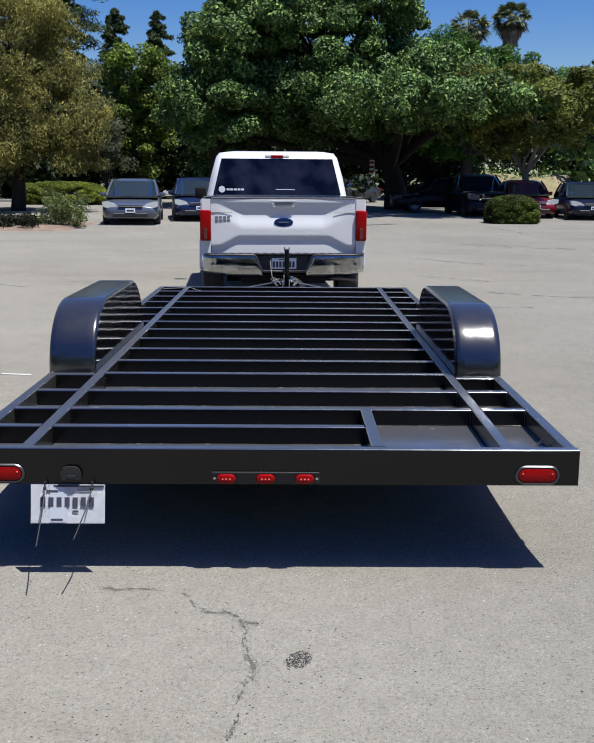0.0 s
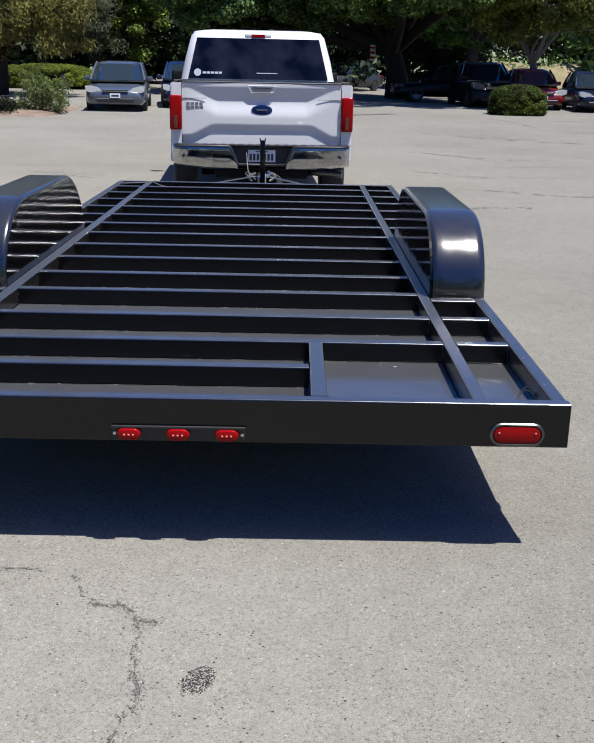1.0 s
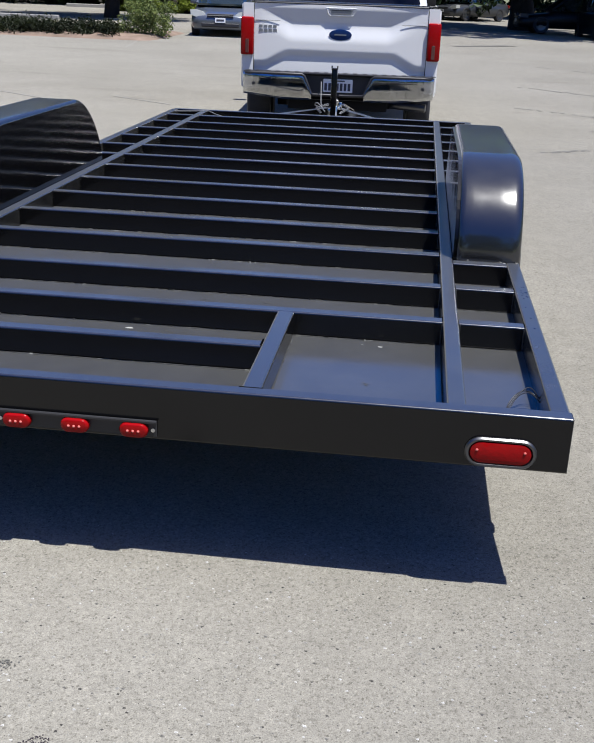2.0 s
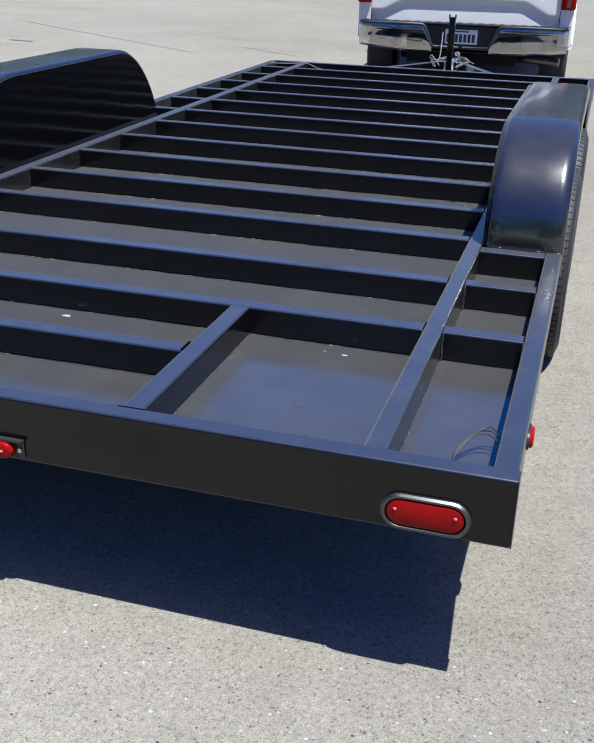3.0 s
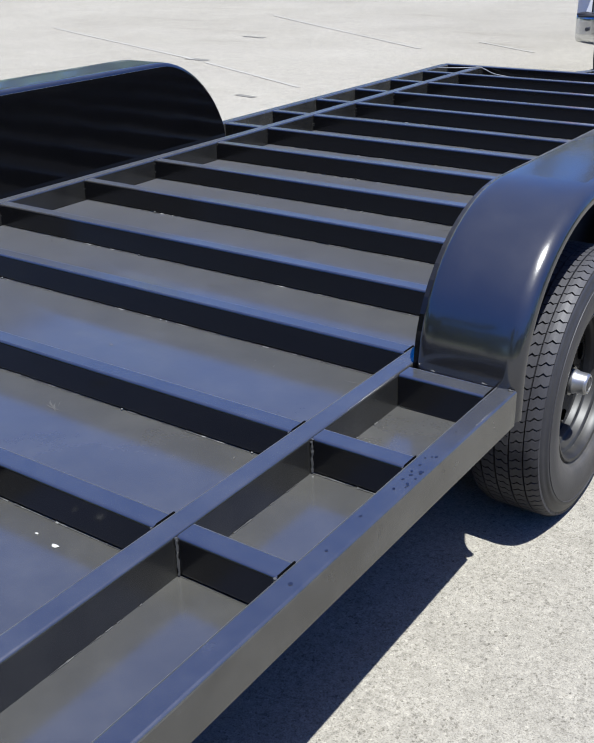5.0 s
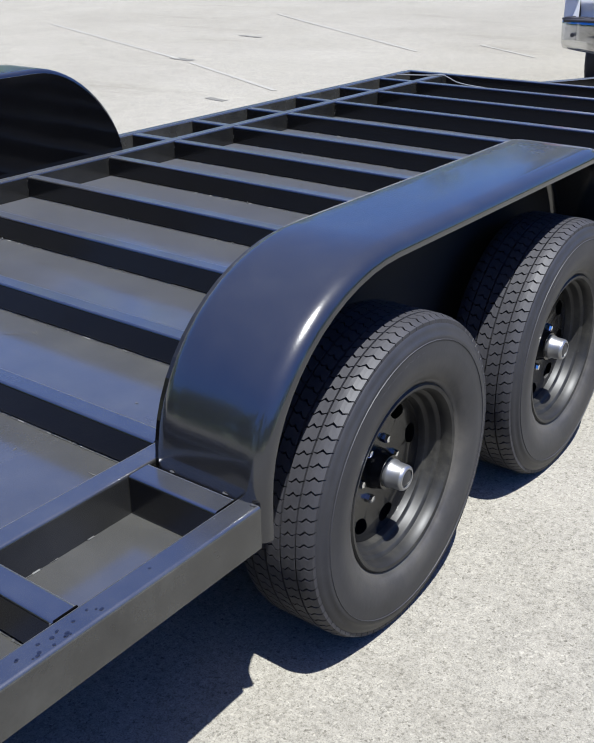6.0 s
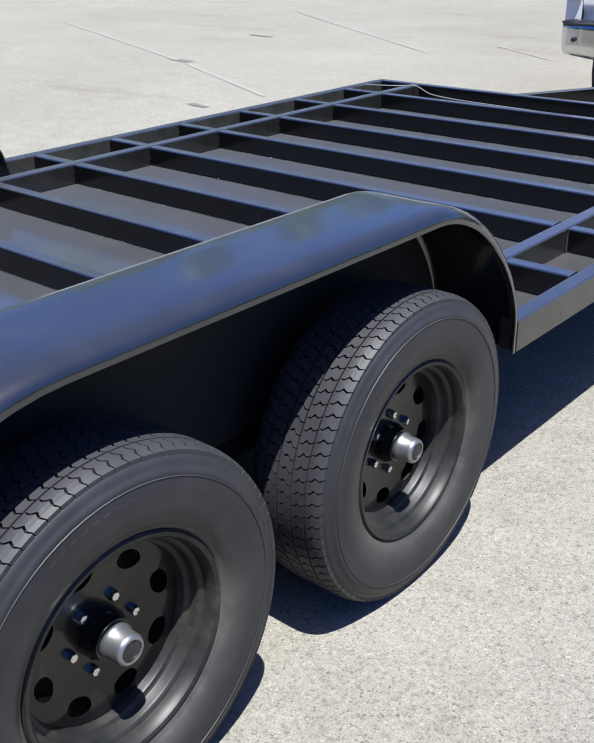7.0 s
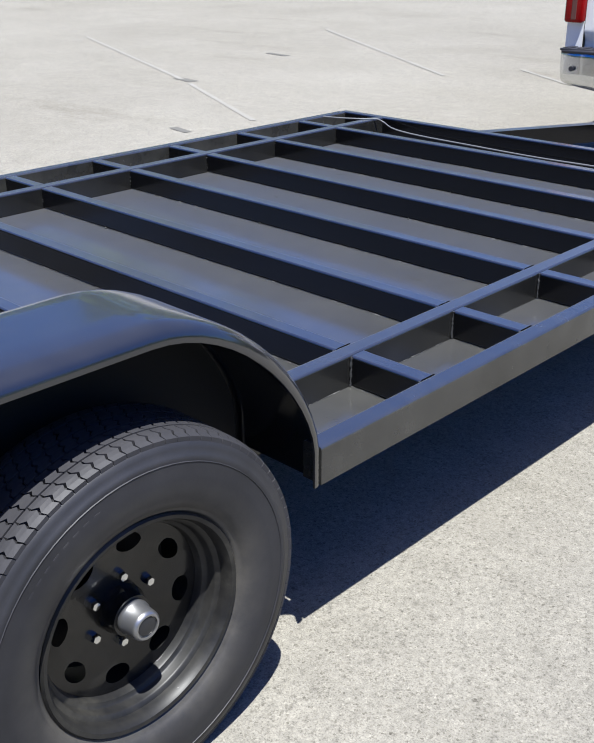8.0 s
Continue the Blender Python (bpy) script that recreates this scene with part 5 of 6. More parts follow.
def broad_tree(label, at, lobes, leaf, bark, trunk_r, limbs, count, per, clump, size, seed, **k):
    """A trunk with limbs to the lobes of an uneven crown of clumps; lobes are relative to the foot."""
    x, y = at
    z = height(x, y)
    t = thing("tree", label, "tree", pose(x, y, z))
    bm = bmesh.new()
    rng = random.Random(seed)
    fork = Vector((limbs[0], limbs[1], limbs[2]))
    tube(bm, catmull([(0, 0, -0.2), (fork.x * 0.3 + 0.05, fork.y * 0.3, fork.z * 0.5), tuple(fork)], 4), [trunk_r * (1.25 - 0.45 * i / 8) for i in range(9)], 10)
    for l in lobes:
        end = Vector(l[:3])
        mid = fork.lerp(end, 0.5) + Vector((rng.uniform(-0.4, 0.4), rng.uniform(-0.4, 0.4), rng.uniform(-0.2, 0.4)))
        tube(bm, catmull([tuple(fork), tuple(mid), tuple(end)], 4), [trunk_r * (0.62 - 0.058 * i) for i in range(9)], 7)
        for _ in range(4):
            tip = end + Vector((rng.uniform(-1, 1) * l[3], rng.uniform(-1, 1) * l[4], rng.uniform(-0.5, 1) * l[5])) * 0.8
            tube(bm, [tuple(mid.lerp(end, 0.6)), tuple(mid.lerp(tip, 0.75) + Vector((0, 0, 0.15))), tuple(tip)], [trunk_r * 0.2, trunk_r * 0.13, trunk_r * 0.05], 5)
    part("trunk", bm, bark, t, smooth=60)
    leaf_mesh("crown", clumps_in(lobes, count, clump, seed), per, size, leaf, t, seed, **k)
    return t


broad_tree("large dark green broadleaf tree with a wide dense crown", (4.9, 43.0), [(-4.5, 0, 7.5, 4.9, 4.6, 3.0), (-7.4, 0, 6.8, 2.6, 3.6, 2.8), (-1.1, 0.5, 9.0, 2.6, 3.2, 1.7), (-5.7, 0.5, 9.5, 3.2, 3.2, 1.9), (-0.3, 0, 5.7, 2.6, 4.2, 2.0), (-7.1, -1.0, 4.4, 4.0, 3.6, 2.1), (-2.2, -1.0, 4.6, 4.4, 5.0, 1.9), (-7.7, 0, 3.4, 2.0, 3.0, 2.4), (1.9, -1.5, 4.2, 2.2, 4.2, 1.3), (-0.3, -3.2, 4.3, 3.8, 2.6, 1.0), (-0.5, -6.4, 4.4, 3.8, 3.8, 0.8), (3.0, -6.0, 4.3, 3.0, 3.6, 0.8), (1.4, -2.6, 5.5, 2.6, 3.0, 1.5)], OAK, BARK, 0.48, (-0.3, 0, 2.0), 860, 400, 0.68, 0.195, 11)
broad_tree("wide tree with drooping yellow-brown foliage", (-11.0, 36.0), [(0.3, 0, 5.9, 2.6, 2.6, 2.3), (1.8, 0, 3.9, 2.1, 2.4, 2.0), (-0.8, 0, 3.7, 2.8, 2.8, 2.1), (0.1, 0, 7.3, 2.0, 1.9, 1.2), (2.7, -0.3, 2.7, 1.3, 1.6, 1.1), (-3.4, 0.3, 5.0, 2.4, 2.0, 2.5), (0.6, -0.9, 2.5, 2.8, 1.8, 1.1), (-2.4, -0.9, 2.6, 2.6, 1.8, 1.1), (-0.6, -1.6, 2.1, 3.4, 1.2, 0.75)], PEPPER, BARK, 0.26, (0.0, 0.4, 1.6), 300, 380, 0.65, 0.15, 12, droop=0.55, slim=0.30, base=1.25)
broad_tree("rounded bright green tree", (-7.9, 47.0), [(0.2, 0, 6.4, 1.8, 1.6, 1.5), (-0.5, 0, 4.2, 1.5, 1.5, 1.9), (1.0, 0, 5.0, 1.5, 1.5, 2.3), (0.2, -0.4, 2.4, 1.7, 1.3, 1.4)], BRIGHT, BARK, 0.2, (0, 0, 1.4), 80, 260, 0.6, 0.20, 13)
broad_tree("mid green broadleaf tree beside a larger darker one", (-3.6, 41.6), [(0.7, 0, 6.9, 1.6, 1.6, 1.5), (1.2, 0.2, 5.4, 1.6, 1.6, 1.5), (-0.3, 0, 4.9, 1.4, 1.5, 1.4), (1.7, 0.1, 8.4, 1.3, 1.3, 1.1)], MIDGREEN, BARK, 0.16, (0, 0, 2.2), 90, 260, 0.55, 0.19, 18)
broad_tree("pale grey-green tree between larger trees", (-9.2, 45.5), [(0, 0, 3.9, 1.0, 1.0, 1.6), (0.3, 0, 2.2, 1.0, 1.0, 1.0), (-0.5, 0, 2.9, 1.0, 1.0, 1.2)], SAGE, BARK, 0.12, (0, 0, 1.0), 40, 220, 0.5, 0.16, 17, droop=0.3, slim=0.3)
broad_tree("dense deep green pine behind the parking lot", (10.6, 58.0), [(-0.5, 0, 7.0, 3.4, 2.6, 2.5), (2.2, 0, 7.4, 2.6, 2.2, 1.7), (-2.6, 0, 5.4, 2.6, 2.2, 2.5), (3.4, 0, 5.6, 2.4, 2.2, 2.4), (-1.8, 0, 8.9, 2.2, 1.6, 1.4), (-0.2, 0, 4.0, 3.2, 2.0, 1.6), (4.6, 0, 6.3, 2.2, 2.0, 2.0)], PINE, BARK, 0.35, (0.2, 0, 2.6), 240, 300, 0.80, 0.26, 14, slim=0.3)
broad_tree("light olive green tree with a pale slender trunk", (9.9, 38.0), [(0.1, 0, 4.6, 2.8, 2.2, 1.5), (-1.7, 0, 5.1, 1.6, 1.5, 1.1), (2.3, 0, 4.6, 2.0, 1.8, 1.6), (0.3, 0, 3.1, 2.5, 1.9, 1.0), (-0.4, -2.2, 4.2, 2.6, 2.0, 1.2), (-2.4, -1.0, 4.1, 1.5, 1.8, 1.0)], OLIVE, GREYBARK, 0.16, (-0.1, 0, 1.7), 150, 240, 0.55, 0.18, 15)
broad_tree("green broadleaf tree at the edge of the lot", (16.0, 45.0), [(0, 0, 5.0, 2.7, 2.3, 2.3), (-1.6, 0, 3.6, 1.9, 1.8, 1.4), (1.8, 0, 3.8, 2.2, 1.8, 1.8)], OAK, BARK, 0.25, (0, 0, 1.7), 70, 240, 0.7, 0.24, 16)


banner = thing("banner", "small faded red and white banner hanging under the tree", "banner", pose(3.55, 40.6, height(3.55, 40.6) + 1.62))
bm = bmesh.new()
grid_faces(bm, [[bm.verts.new((x * 0.11 + 0.02 * math.sin(3 * z), 0.02 * math.sin(5 * x + 3 * z), z * 0.62)) for x in (-1, -0.4, 0.2, 1)] for z in (0, 0.25, 0.5, 0.75, 1.0)])
bmesh.ops.solidify(bm, geom=bm.faces[:], thickness=0.004)
part("cloth", bm, PAPER, banner, smooth=60)
for k in range(3):
    part("stripe", boxed(-0.10, 0.10, -0.034, -0.028, 0.06 + 0.2 * k, 0.16 + 0.2 * k), RED, banner)
part("cord", tube(bmesh.new(), [(0, 0, 0.62), (0.02, 0, 1.4), (0, 0, 2.3)], 0.006, 5), PLASTIC, banner)


def conifer(label, x, y, tall, wide, seed, tiers=26, per=60, boughs=4, size=0.42):
    """A tapered trunk with whorls of drooping boughs; sprays of needles along each bough, sky between them."""
    z = height(x, y)
    t = thing("conifer", label, "tree", pose(x, y, z))
    bm = tube(bmesh.new(), [(0, 0, -0.2), (0.1, 0, tall * 0.5), (0, 0, tall * 0.99)], [tall * 0.020, tall * 0.012, 0.03], 8)
    rng = random.Random(seed)
    cl = []
    for k in range(tiers):
        f = (k + rng.uniform(-0.3, 0.3)) / (tiers - 1)
        f = min(max(f, 0.0), 1.0)
        zz = tall * (0.12 + 0.87 * f)
        r = wide * (1 - f) ** 0.75 * rng.uniform(0.45, 1.2) + 0.25
        for q in range(boughs if f < 0.75 else 3):
            a = rng.uniform(0, 2 * math.pi)
            reach, sag = r * rng.uniform(0.6, 1.1), rng.uniform(0.05, 0.28)
            tip = (math.cos(a) * reach, math.sin(a) * reach, zz - sag * reach)
            tube(bm, [(0, 0, zz), (tip[0] * 0.6, tip[1] * 0.6, zz - sag * reach * 0.4), tip], [0.05, 0.03, 0.012], 4)
            for h in (0.35, 0.6, 0.82, 1.0):
                w = (0.16 * reach + 0.12) * rng.uniform(0.8, 1.25)
                cl.append((tip[0] * h, tip[1] * h, zz - sag * reach * h * h, w, w, w * 0.28 + 0.06))
    part("trunk", bm, BARK, t, smooth=60)
    leaf_mesh("crown", cl, per, size, REDWOOD, t, seed, droop=0.25, slim=0.22)


conifer("very tall dark green conifer behind the trees", -18.6, 72.0, 27.0, 6.2, 21, tiers=58, per=70, boughs=7)
conifer("tall slender dark conifer behind the trees", -14.3, 78.0, 14.5, 4.0, 22, tiers=40, per=40, boughs=6, size=0.44)
conifer("tall slender dark conifer behind the trees", -11.2, 80.0, 14.6, 3.7, 23, tiers=36, per=40, boughs=6, size=0.44)
conifer("tall dark green conifer behind the trees", -27.0, 76.0, 24.0, 5.2, 24, tiers=44, per=60, boughs=6)


def fan_palm(x, y, top, seed, skirt):
    """A bare trunk, a round head of folded fan leaves on stalks and a tapering skirt of dead ones."""
    z = height(x, y)
    t = thing("palm_tree", "tall fan palm with a shaggy brown skirt of dead leaves", "palm tree", pose(x, y, z), "pair of palms")
    part("trunk", tube(bmesh.new(), [(0, 0, -0.2), (0.1, 0, top * 0.5), (0, 0, top)], [0.44, 0.34, 0.30], 10), GREYBARK, t, smooth=60)
    rng = np.random.default_rng(seed)
    up = np.array([0, 0, 1.0])
    for name, n, mat in (("fronds", 84, PALM), ("skirt", 120, THATCH)):
        V, F = [], []
        for i in range(n):
            az = rng.uniform(0, 2 * np.pi)
            if name == "fronds":
                el, stalk, blade, root = np.arcsin(rng.uniform(-0.80, 0.97)), rng.uniform(0.95, 1.35), rng.uniform(0.80, 1.05), 0.0
            else:
                root = rng.uniform(0.0, 1.0)
                el, stalk, blade = rng.uniform(-1.50, -1.22 + 0.25 * (1 - root)), 0.35, rng.uniform(0.8, 1.2)
            d = np.array([np.cos(az) * np.cos(el), np.sin(az) * np.cos(el), np.sin(el)])
            o = np.array([0, 0, top]) - up * root * skirt + np.array([np.cos(az), np.sin(az), 0]) * (0.30 + (0.40 * (1 - root) if name == "skirt" else 0.0))
            s = np.cross(d, up)
            s /= np.linalg.norm(s)
            u = np.cross(s, d)
            hub = o + d * stalk
            turn = rng.uniform(-0.5, 0.5)
            s2 = s * np.cos(turn) + u * np.sin(turn)
            span = 1.75 if name == "fronds" else 0.5
            for k in range(13):
                a = (k - 6) / 6 * span
                way = d * np.cos(a) + s2 * np.sin(a)
                ln = blade * (1.0 - 0.25 * abs(a) / 1.75) * rng.uniform(0.88, 1.08)
                tip = hub + way * ln - up * (0.30 if name == "fronds" else 0.1) * ln * rng.uniform(0.4, 1.3)
                w = np.cross(way, np.cross(d, s2)) * 0.085
                mid = hub + way * ln * 0.55 + u * 0.03 * (-1) ** k
                b = len(V)
                V += [hub - w * 0.3, mid - w, tip, mid + w]
                F.append((b, b + 1, b + 2, b + 3))
            b = len(V)
            V += [o - s * 0.035, o + s * 0.035, hub + s * 0.03, hub - s * 0.03]
            F.append((b, b + 1, b + 2, b + 3))
        raw(name, [tuple(map(float, v)) for v in V], F, mat, t, "dead brown leaves" if name == "skirt" else "")


fan_palm(18.9, 106.0, 17.6, 31, 2.2)
fan_palm(23.5, 107.0, 18.6, 32, 1.8)


def hedge(label, x0, x1, y0, y1, h, mat, seed, size=0.12, n=260):
    """A clipped, rounded hedge: dark twigs inside, leaves all over the shell."""
    x, y = (x0 + x1) / 2, (y0 + y1) / 2
    t = thing("hedge", label, "hedge", pose(x, y, height(x, y)))
    hx, hy = (x1 - x0) / 2, (y1 - y0) / 2
    bm = boxed(-hx * 0.86, hx * 0.86, -hy * 0.76, hy * 0.76, -0.05, h * 0.78, bevel=min(hy, h) * 0.42, seg=4)
    part("inner_branch", bm, BARK, t, smooth=50)
    rng = random.Random(seed)
    cl = []
    for _ in range(int(130 + 60 * hx)):
        a, b = rng.uniform(0, 2 * math.pi), math.asin(rng.random())
        u, v, w = math.cos(a) * math.cos(b), math.sin(a) * math.cos(b), math.sin(b)
        k = (abs(u) ** 6 + abs(v) ** 6 + abs(w) ** 5) ** (-1 / 6)
        cl.append((u * k * (hx - 0.16), v * k * (hy - 0.16), 0.06 + (h - 0.18) * min(w * k, 1.0), 0.24, 0.24, 0.16))
    leaf_mesh("foliage", cl, n, size, mat, t, seed)


hedge("long trimmed light green hedge in the sun", -12.9, -8.8, 42.0, 44.0, 1.02, HEDGE, 41, 0.07, 560)
hedge("trimmed green hedge beside the parked cars, darkened for tree shade", 6.98, 8.72, 30.6, 32.0, 0.95, SHADEHEDGE, 42, 0.065, 620)


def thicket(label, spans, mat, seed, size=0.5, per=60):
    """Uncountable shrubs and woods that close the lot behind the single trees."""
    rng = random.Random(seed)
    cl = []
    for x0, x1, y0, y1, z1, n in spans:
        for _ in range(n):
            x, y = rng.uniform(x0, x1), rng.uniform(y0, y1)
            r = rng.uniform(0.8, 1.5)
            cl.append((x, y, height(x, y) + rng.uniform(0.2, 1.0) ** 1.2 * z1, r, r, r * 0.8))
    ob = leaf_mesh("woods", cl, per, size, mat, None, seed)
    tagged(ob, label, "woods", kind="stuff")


thicket("shrubs behind the parked cars, shade put into their dark leaf colour", [(-26, 4.5, 51, 56, 4.6, 330), (-14, -4, 60, 66, 8.0, 90), (-40, -16, 58, 70, 9.0, 130), (-4, 12, 60, 66, 6.5, 220), (11, 34, 72, 80, 7.5, 180), (-24, -10.5, 47, 50, 3.4, 150)], SHADESHRUB, 51, 0.45, 90)
# mostly unseen woods, placed tall and near to cut light from the low sky
thicket("green woods around the parking lot, added mostly out of view", [(18, 60, 62, 85, 7.5, 120), (-46, -21, 20, 60, 12.0, 300), (34, 54, -30, 58, 12.0, 300), (-54, -34, -40, 20, 11.5, 200), (-50, 50, -34, -25, 11.5, 480)], OAK, 52, 1.1, 60)
thicket("olive green scrub on the bank", [(9, 34, 62, 68, 1.6, 110)], OAK, 53, 0.26, 80)

GRASSDRY = material("dry_grass", (0.34, 0.28, 0.15), 0.95)
wire(GRASSDRY, ramp(GRASSDRY, noise_tex(GRASSDRY, 1.4, 6.0, 0.7), [(0.3, (0.13, 0.115, 0.05)), (0.7, (0.26, 0.21, 0.12))]).outputs["Color"], bsdf(GRASSDRY).inputs["Base Color"])
DIRT = material("reddish_dirt", (0.30, 0.20, 0.14), 0.95)
wire(DIRT, ramp(DIRT, noise_tex(DIRT, 2.0, 6.0, 0.7), [(0.3, (0.12, 0.085, 0.06)), (0.7, (0.23, 0.165, 0.125))]).outputs["Color"], bsdf(DIRT).inputs["Base Color"])
CONCRETE = material("kerb_concrete", (0.45, 0.43, 0.40), 0.9)
wire(CONCRETE, ramp(CONCRETE, noise_tex(CONCRETE, 3.0, 6.0, 0.7), [(0.3, (0.24, 0.23, 0.22)), (0.7, (0.34, 0.33, 0.31))]).outputs["Color"], bsdf(CONCRETE).inputs["Base Color"])


def mound(name, label, x0, x1, y0, y1, h, mat, cat, power=2.0):
    nx, ny = 25, 13
    vs, fs = [], []
    for j in range(ny):
        for i in range(nx):
            u, v = i / (nx - 1) * 2 - 1, j / (ny - 1) * 2 - 1
            x, y = x0 + (u + 1) / 2 * (x1 - x0), y0 + (v + 1) / 2 * (y1 - y0)
            e = (1 - abs(u) ** (power * 4)) * (1 - abs(v) ** power)
            vs.append((x, y, height(x, y) - 0.03 + h * max(0.0, e) * (0.85 + 0.3 * noise.noise((x * 0.5, y * 0.5, 0)))))
    for j in range(ny - 1):
        for i in range(nx - 1):
            a = j * nx + i
            fs.append((a, a + 1, a + nx + 1, a + nx))
    ob = raw(name, vs, fs, mat)
    ob.data.shade_smooth()
    return tagged(ob, label, cat, kind="structure")


mound("grass_bank", "dry tan grass bank beyond the trees", 6, 60, 58, 74, 2.0, GRASSDRY, "bank")
mound("dirt_island", "reddish dirt island with weeds beside the parked sedan", -16.0, -6.2, 24.0, 28.5, 0.16, DIRT, "ground", 6)
bm = bmesh.new()
for x0, x1, y0, y1 in ((-16, -9.4, 45.2, 45.4), (-22, -12, 33.0, 33.15)):
    box(bm, x0, x1, y0, y1, height((x0 + x1) / 2, y0) - 0.05, height((x0 + x1) / 2, y0) + 0.15, bevel=0.02)
tagged(part("kerb", bm, CONCRETE), "pale concrete kerb along the planting", "kerb", kind="structure")

for x0, x1, y0, y1, h, n, sd in ((-15.5, -7.4, 24.4, 26.4, 0.26, 480, 61), (-7.3, -6.2, 25.0, 26.4, 0.95, 60, 62)):
    rng = random.Random(sd)
    cl = []
    for _ in range(n):
        x, y = rng.uniform(x0, x1), rng.uniform(y0, y1)
        s = rng.uniform(0.10, 0.28)
        cl.append((x, y, height(x, y) + rng.uniform(0.12, 1.0) * h, s, s, s * 1.1))
    ob = leaf_mesh("weeds", cl, 60, 0.10, SHADEWEED if sd == 61 else TALLWEED, None, sd, slim=0.35)
    tagged(ob, "straggling green weeds growing on the dirt island", "weeds", kind="stuff")

# ---- marks on the lot ----
CRACK = material("crack_dark", (0.11, 0.105, 0.092), 0.95)
wire(CRACK, ramp(CRACK, CRACK.node_tree.nodes.new("ShaderNodeNewGeometry").outputs["Random Per Island"], [(0.0, (0.075, 0.071, 0.062)), (0.5, (0.125, 0.120, 0.105)), (1.0, (0.185, 0.178, 0.158))]).outputs["Color"], bsdf(CRACK).inputs["Base Color"])
STAIN = material("dark_grit", (0.040, 0.034, 0.040), 0.9)
FADED = material("faded_white_paint", (0.62, 0.61, 0.58), 0.9)
wire(FADED, ramp(FADED, noise_tex(FADED, 6.0, 6.0, 0.75), [(0.42, (0.224, 0.214, 0.189)), (0.75, (0.256, 0.246, 0.221))]).outputs["Color"], bsdf(FADED).inputs["Base Color"])
MARKBITS = material("asphalt_pebble", (0.5, 0.49, 0.46), 0.85)
wire(MARKBITS, ramp(MARKBITS, MARKBITS.node_tree.nodes.new("ShaderNodeNewGeometry").outputs["Random Per Island"], [(0.0, (0.045, 0.042, 0.039)), (0.35, (0.12, 0.115, 0.105)), (0.6, (0.25, 0.245, 0.225)), (1.0, (0.46, 0.45, 0.43))]).outputs["Color"], bsdf(MARKBITS).inputs["Base Color"])


def crack(pts, width, seed):
    """A ragged thin crack, open in places, as short dark chips in the surface."""
    rng = random.Random(seed)
    bm = bmesh.new()
    line = catmull([(x, y, 0) for x, y in pts], 26)
    drift = 0.0
    for i in range(len(line) - 1):
        drift = 0.8 * drift + rng.gauss(0, width * 0.55)
        if rng.random() < 0.28:
            continue
        a, b = line[i], line[i + 1]
        d = (b - a).normalized()
        sd = Vector((-d.y, d.x, 0))
        off = sd * drift
        w0, w1 = width * rng.uniform(0.08, 0.5), width * rng.uniform(0.08, 0.5)
        z = height(a.x, a.y) + 0.0025
        slip = d * rng.uniform(-0.006, 0.01)
        q = [a + off + sd * w0, a + off - sd * w0, b + slip + off - sd * w1, b + slip + off + sd * w1]
        bm.faces.new([bm.verts.new((p.x, p.y, z)) for p in q])
        for _ in range(rng.choice((1, 3, 5, 8))):
            c = a + off + sd * rng.gauss(0, width * 1.5) + d * rng.uniform(-0.02, 0.02)
            r = rng.uniform(0.0008, 0.0032)
            bm.faces.new([bm.verts.new((c.x + r * math.cos(t), c.y + r * math.sin(t), z)) for t in (0.3, 1.9, 3.4, 5.0)])
    tagged(part("asphalt_crack", bm, CRACK), "thin ragged dark crack in the asphalt", "crack", kind="structure")


crack([(-0.355, -0.22), (-0.25, -0.38), (-0.167, -0.405), (-0.087, -0.465), (-0.033, -0.51)], 0.0085, 71)
crack([(-0.088, -0.497), (-0.081, -0.63), (-0.055, -0.78), (-0.04, -0.88), (-0.074, -1.05), (-0.09, -1.30)], 0.0075, 75)
crack([(-0.689, -0.178), (-0.58, -0.182), (-0.459, -0.176)], 0.010, 72)
rng = random.Random(73)
bm = bmesh.new()
for _ in range(620):
    a, r = rng.uniform(0, 2 * math.pi), rng.random() ** 0.55 * rng.choice((1.0, 1.0, 1.0, 1.12))
    x, y = 0.118 + 0.044 * r * math.cos(a) + 0.012 * r * math.sin(a), -0.79 + 0.064 * r * math.sin(a)
    bmesh.ops.create_icosphere(bm, subdivisions=1, radius=rng.uniform(0.0009, 0.0026), matrix=Matrix.Translation((x, y, 0.0005)))
tagged(part("tar_grit", bm, STAIN), "small patch of dark loose tar grit on the asphalt", "stain", kind="stuff")

V, F = [], []
rng = np.random.default_rng(74)
n = 26000
px = np.concatenate([rng.uniform(-2.2, 2.6, n // 2), rng.uniform(1.1, 3.4, n // 2)])
py = np.concatenate([rng.uniform(-2.4, 0.4, n // 2), rng.uniform(-0.5, 6.0, n // 2)])
sz = 0.0018 + 0.0042 * rng.random(n) ** 3
an = rng.uniform(0, 6.28, n)
for k in range(n):
    b = len(V)
    s = sz[k]
    for q in range(4):
        a = an[k] + q * 1.57 + 0.4 * math.sin(k * 7.3 + q)
        V.append((px[k] + s * math.cos(a), py[k] + s * 0.8 * math.sin(a), 0.0005))
    V.append((px[k], py[k], 0.0005 + s * 0.45))
    F += [(b, b + 1, b + 4), (b + 1, b + 2, b + 4), (b + 2, b + 3, b + 4), (b + 3, b, b + 4)]
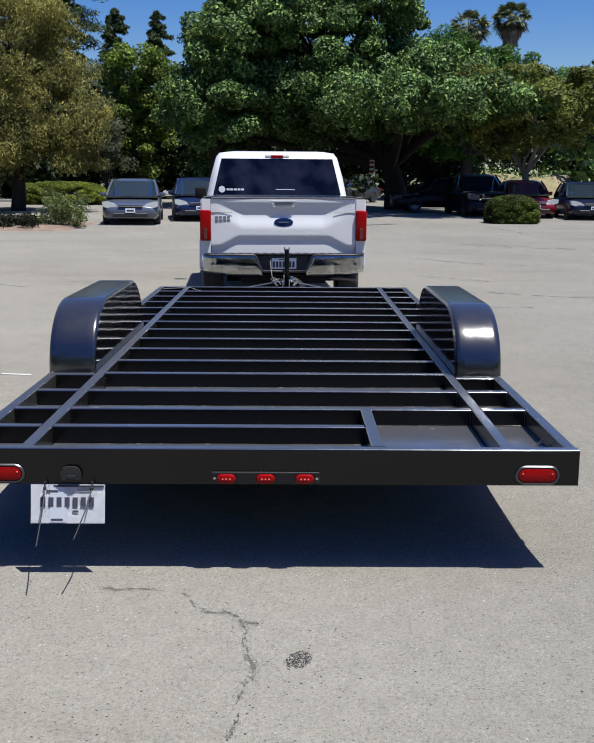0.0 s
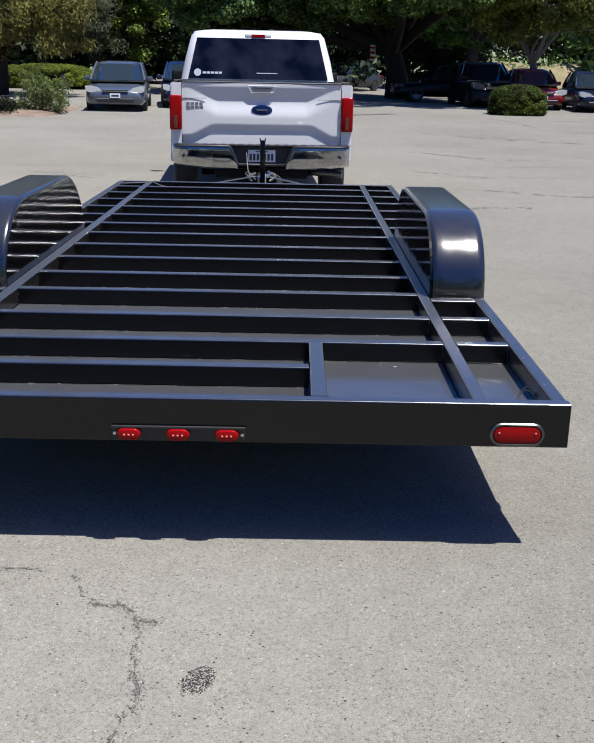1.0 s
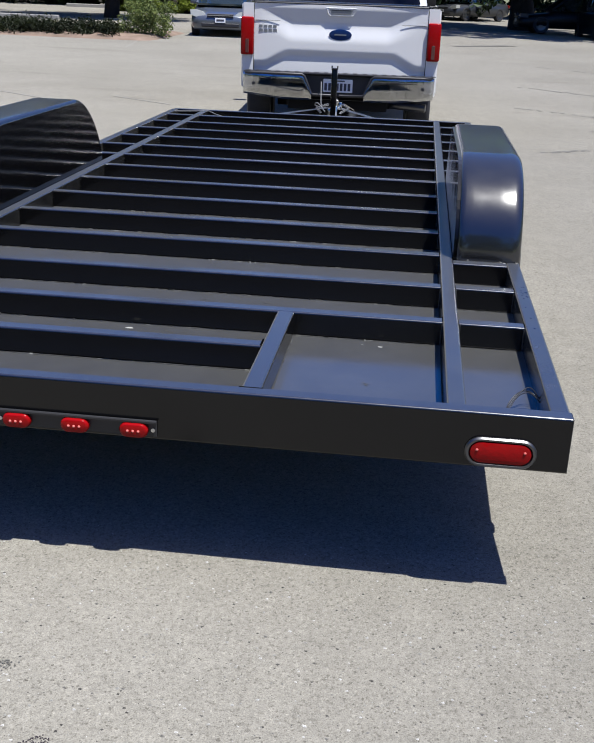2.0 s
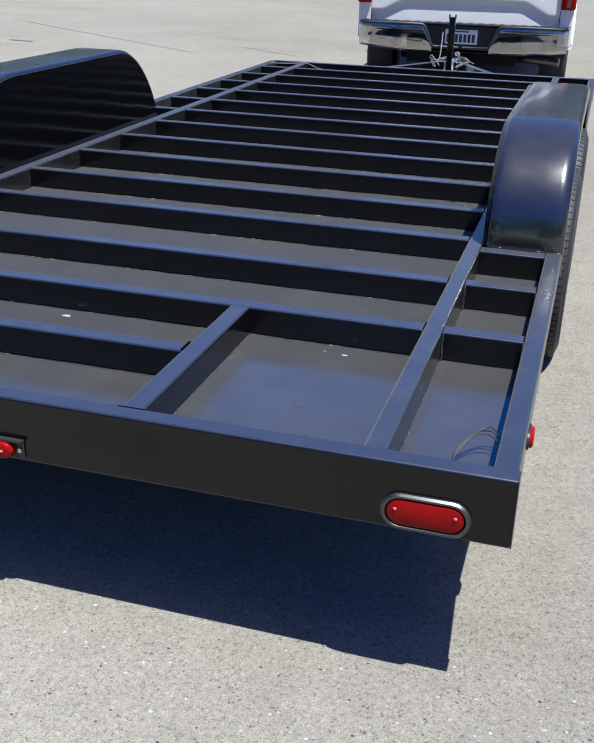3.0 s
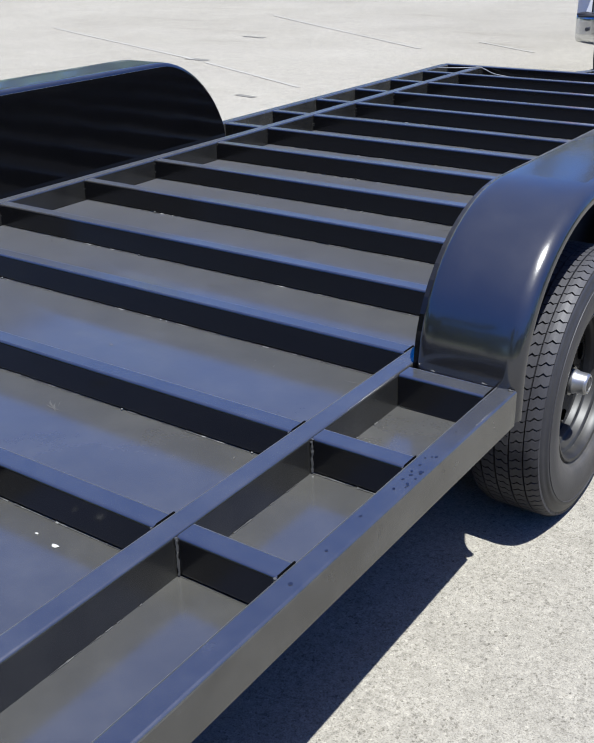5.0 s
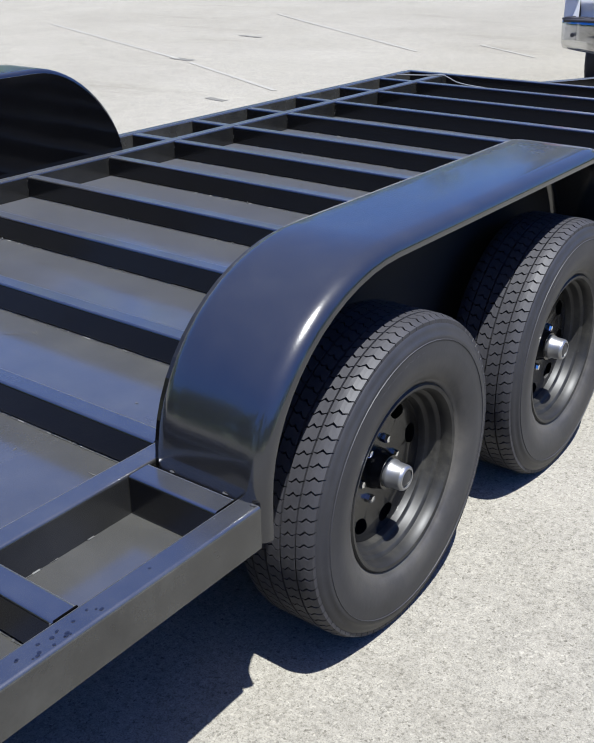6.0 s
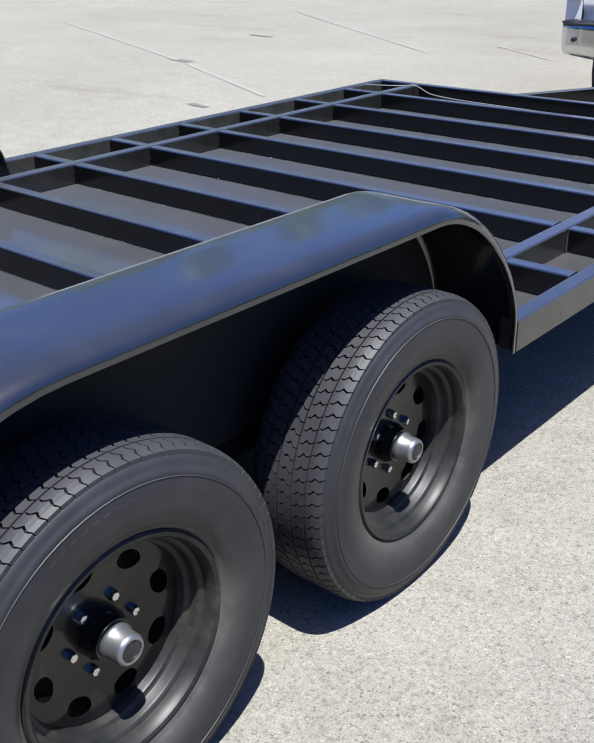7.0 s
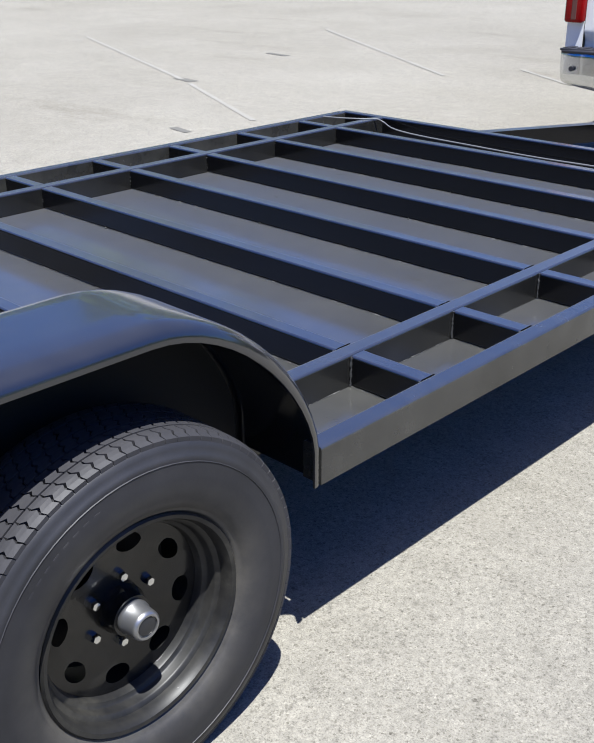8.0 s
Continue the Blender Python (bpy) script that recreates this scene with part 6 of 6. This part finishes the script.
tagged(raw("loose_grit", [tuple(map(float, v)) for v in V], F, MARKBITS), "fine light and dark grit on the asphalt", "grit", kind="stuff")


for m in (FADED, CRACK, STAIN, MARKBITS):
    bsdf(m).inputs["Diffuse Roughness"].default_value = 0.9
    bsdf(m).inputs["Specular IOR Level"].default_value = 0.15


WHITELINE = material("white_line_paint", (0.46, 0.45, 0.43), 0.9)


def stroke(name, label, cat, pts, width, mat, seed):
    """A worn strip lying on the lot."""
    rng = random.Random(seed)
    line = catmull([(x, y, 0) for x, y in pts], 10)
    bm = bmesh.new()
    rows = []
    for i, p in enumerate(line):
        d = (line[min(i + 1, len(line) - 1)] - line[max(i - 1, 0)]).normalized()
        sd = Vector((-d.y, d.x, 0))
        w = width * rng.uniform(0.35, 0.55)
        rows.append([bm.verts.new((*(p + sd * q).xy, height(p.x, p.y) + 0.004)) for q in (-w, w)])
    grid_faces(bm, rows)
    return tagged(part(name, bm, mat), label, cat, kind="structure")


STREAK = material("dark_patch", (0.135, 0.13, 0.118), 0.95)


SPOT = material("dark_spot_asphalt", (0.125, 0.12, 0.108), 0.9)
for m in (STREAK, SPOT):
    bsdf(m).inputs["Diffuse Roughness"].default_value = 0.9
    bsdf(m).inputs["Specular IOR Level"].default_value = 0.15


def faint_crack(pts, seed, mat=STREAK, name="asphalt_crack", label="long faint crack across the parking lot", cat="crack", gap=0.3, wide=0.042):
    """A long faint crack far out on the lot, broken and wandering."""
    rng = random.Random(seed)
    line = catmull([(x, y, 0) for x, y in pts], 14)
    bm = bmesh.new()
    for a, b in zip(line, line[1:]):
        if rng.random() < gap:
            continue
        d = (b - a).normalized()
        sd = Vector((-d.y, d.x, 0))
        o, w, v = sd * rng.gauss(0, wide * (0.6 if cat == "crack" else 0.08)), rng.uniform(0.008, wide), rng.uniform(0.008, wide)
        z = height(a.x, a.y) + 0.0025
        bm.faces.new([bm.verts.new((p.x, p.y, z)) for p in (a + o - sd * w, b + o - sd * v, b + o + sd * v, a + o + sd * w)])
    tagged(part(name, bm, mat), label, cat, kind="structure")



for k, pts in enumerate((((-10.4, 11.0), (-5.93, 9.12)), ((-5.7, 9.0), (-3.66, 7.97)), ((-8.2, 13.85), (-4.0, 11.15)), ((-3.6, 12.05), (-2.6, 11.4)), ((-6.6, 24.0), (-6.2, 21.5)), ((-3.2, 26.5), (-2.6, 24.2)))):
    stroke("parking_line", "faded broken white line painted on the asphalt", "road marking", pts, 0.055, FADED, 80 + k)
for k, pts in enumerate((((2.6, 16.4), (4.2, 15.2), (5.6, 15.4), (8.0, 15.0)), ((3.4, 21.5), (6.0, 19.5), (8.6, 20.0), (12.5, 19.2)), ((5.0, 20.6), (8.0, 18.6), (11.0, 18.4)), ((3.0, 10.8), (3.9, 10.3), (4.8, 10.25)), ((2.2, 13.0), (2.8, 12.7), (3.4, 12.2)), ((2.2, 8.7), (2.7, 9.0), (3.3, 9.1)), ((6.5, 29.0), (6.8, 26.5), (7.0, 24.0)))):
    faint_crack(pts, 110 + k)
for k, (x, y, l, w) in enumerate(((-5.95, 9.15, 0.35, 0.14), (-6.7, 11.3, 0.40, 0.10), (-3.8, 7.28, 0.25, 0.08))):
    stroke("dark_lot_mark", "small dark worn patch in the asphalt", "stain", ((x - l / 2, y + 0.03), (x, y), (x + l / 2, y - 0.02)), w, SPOT, 90 + k)
stroke("parking_line", "faded white painted line on the asphalt", "road marking", ((-2.42, 4.33), (-2.15, 4.29)), 0.05, WHITELINE, 99)
# long dark mark on the lot beyond the truck, to its right
stroke("dark_lot_mark", "long dark pointed mark on the asphalt", "stain", ((1.7, 28.3), (2.3, 28.8), (2.9, 29.4), (3.5, 30.0)), 0.55, SPOT, 95)
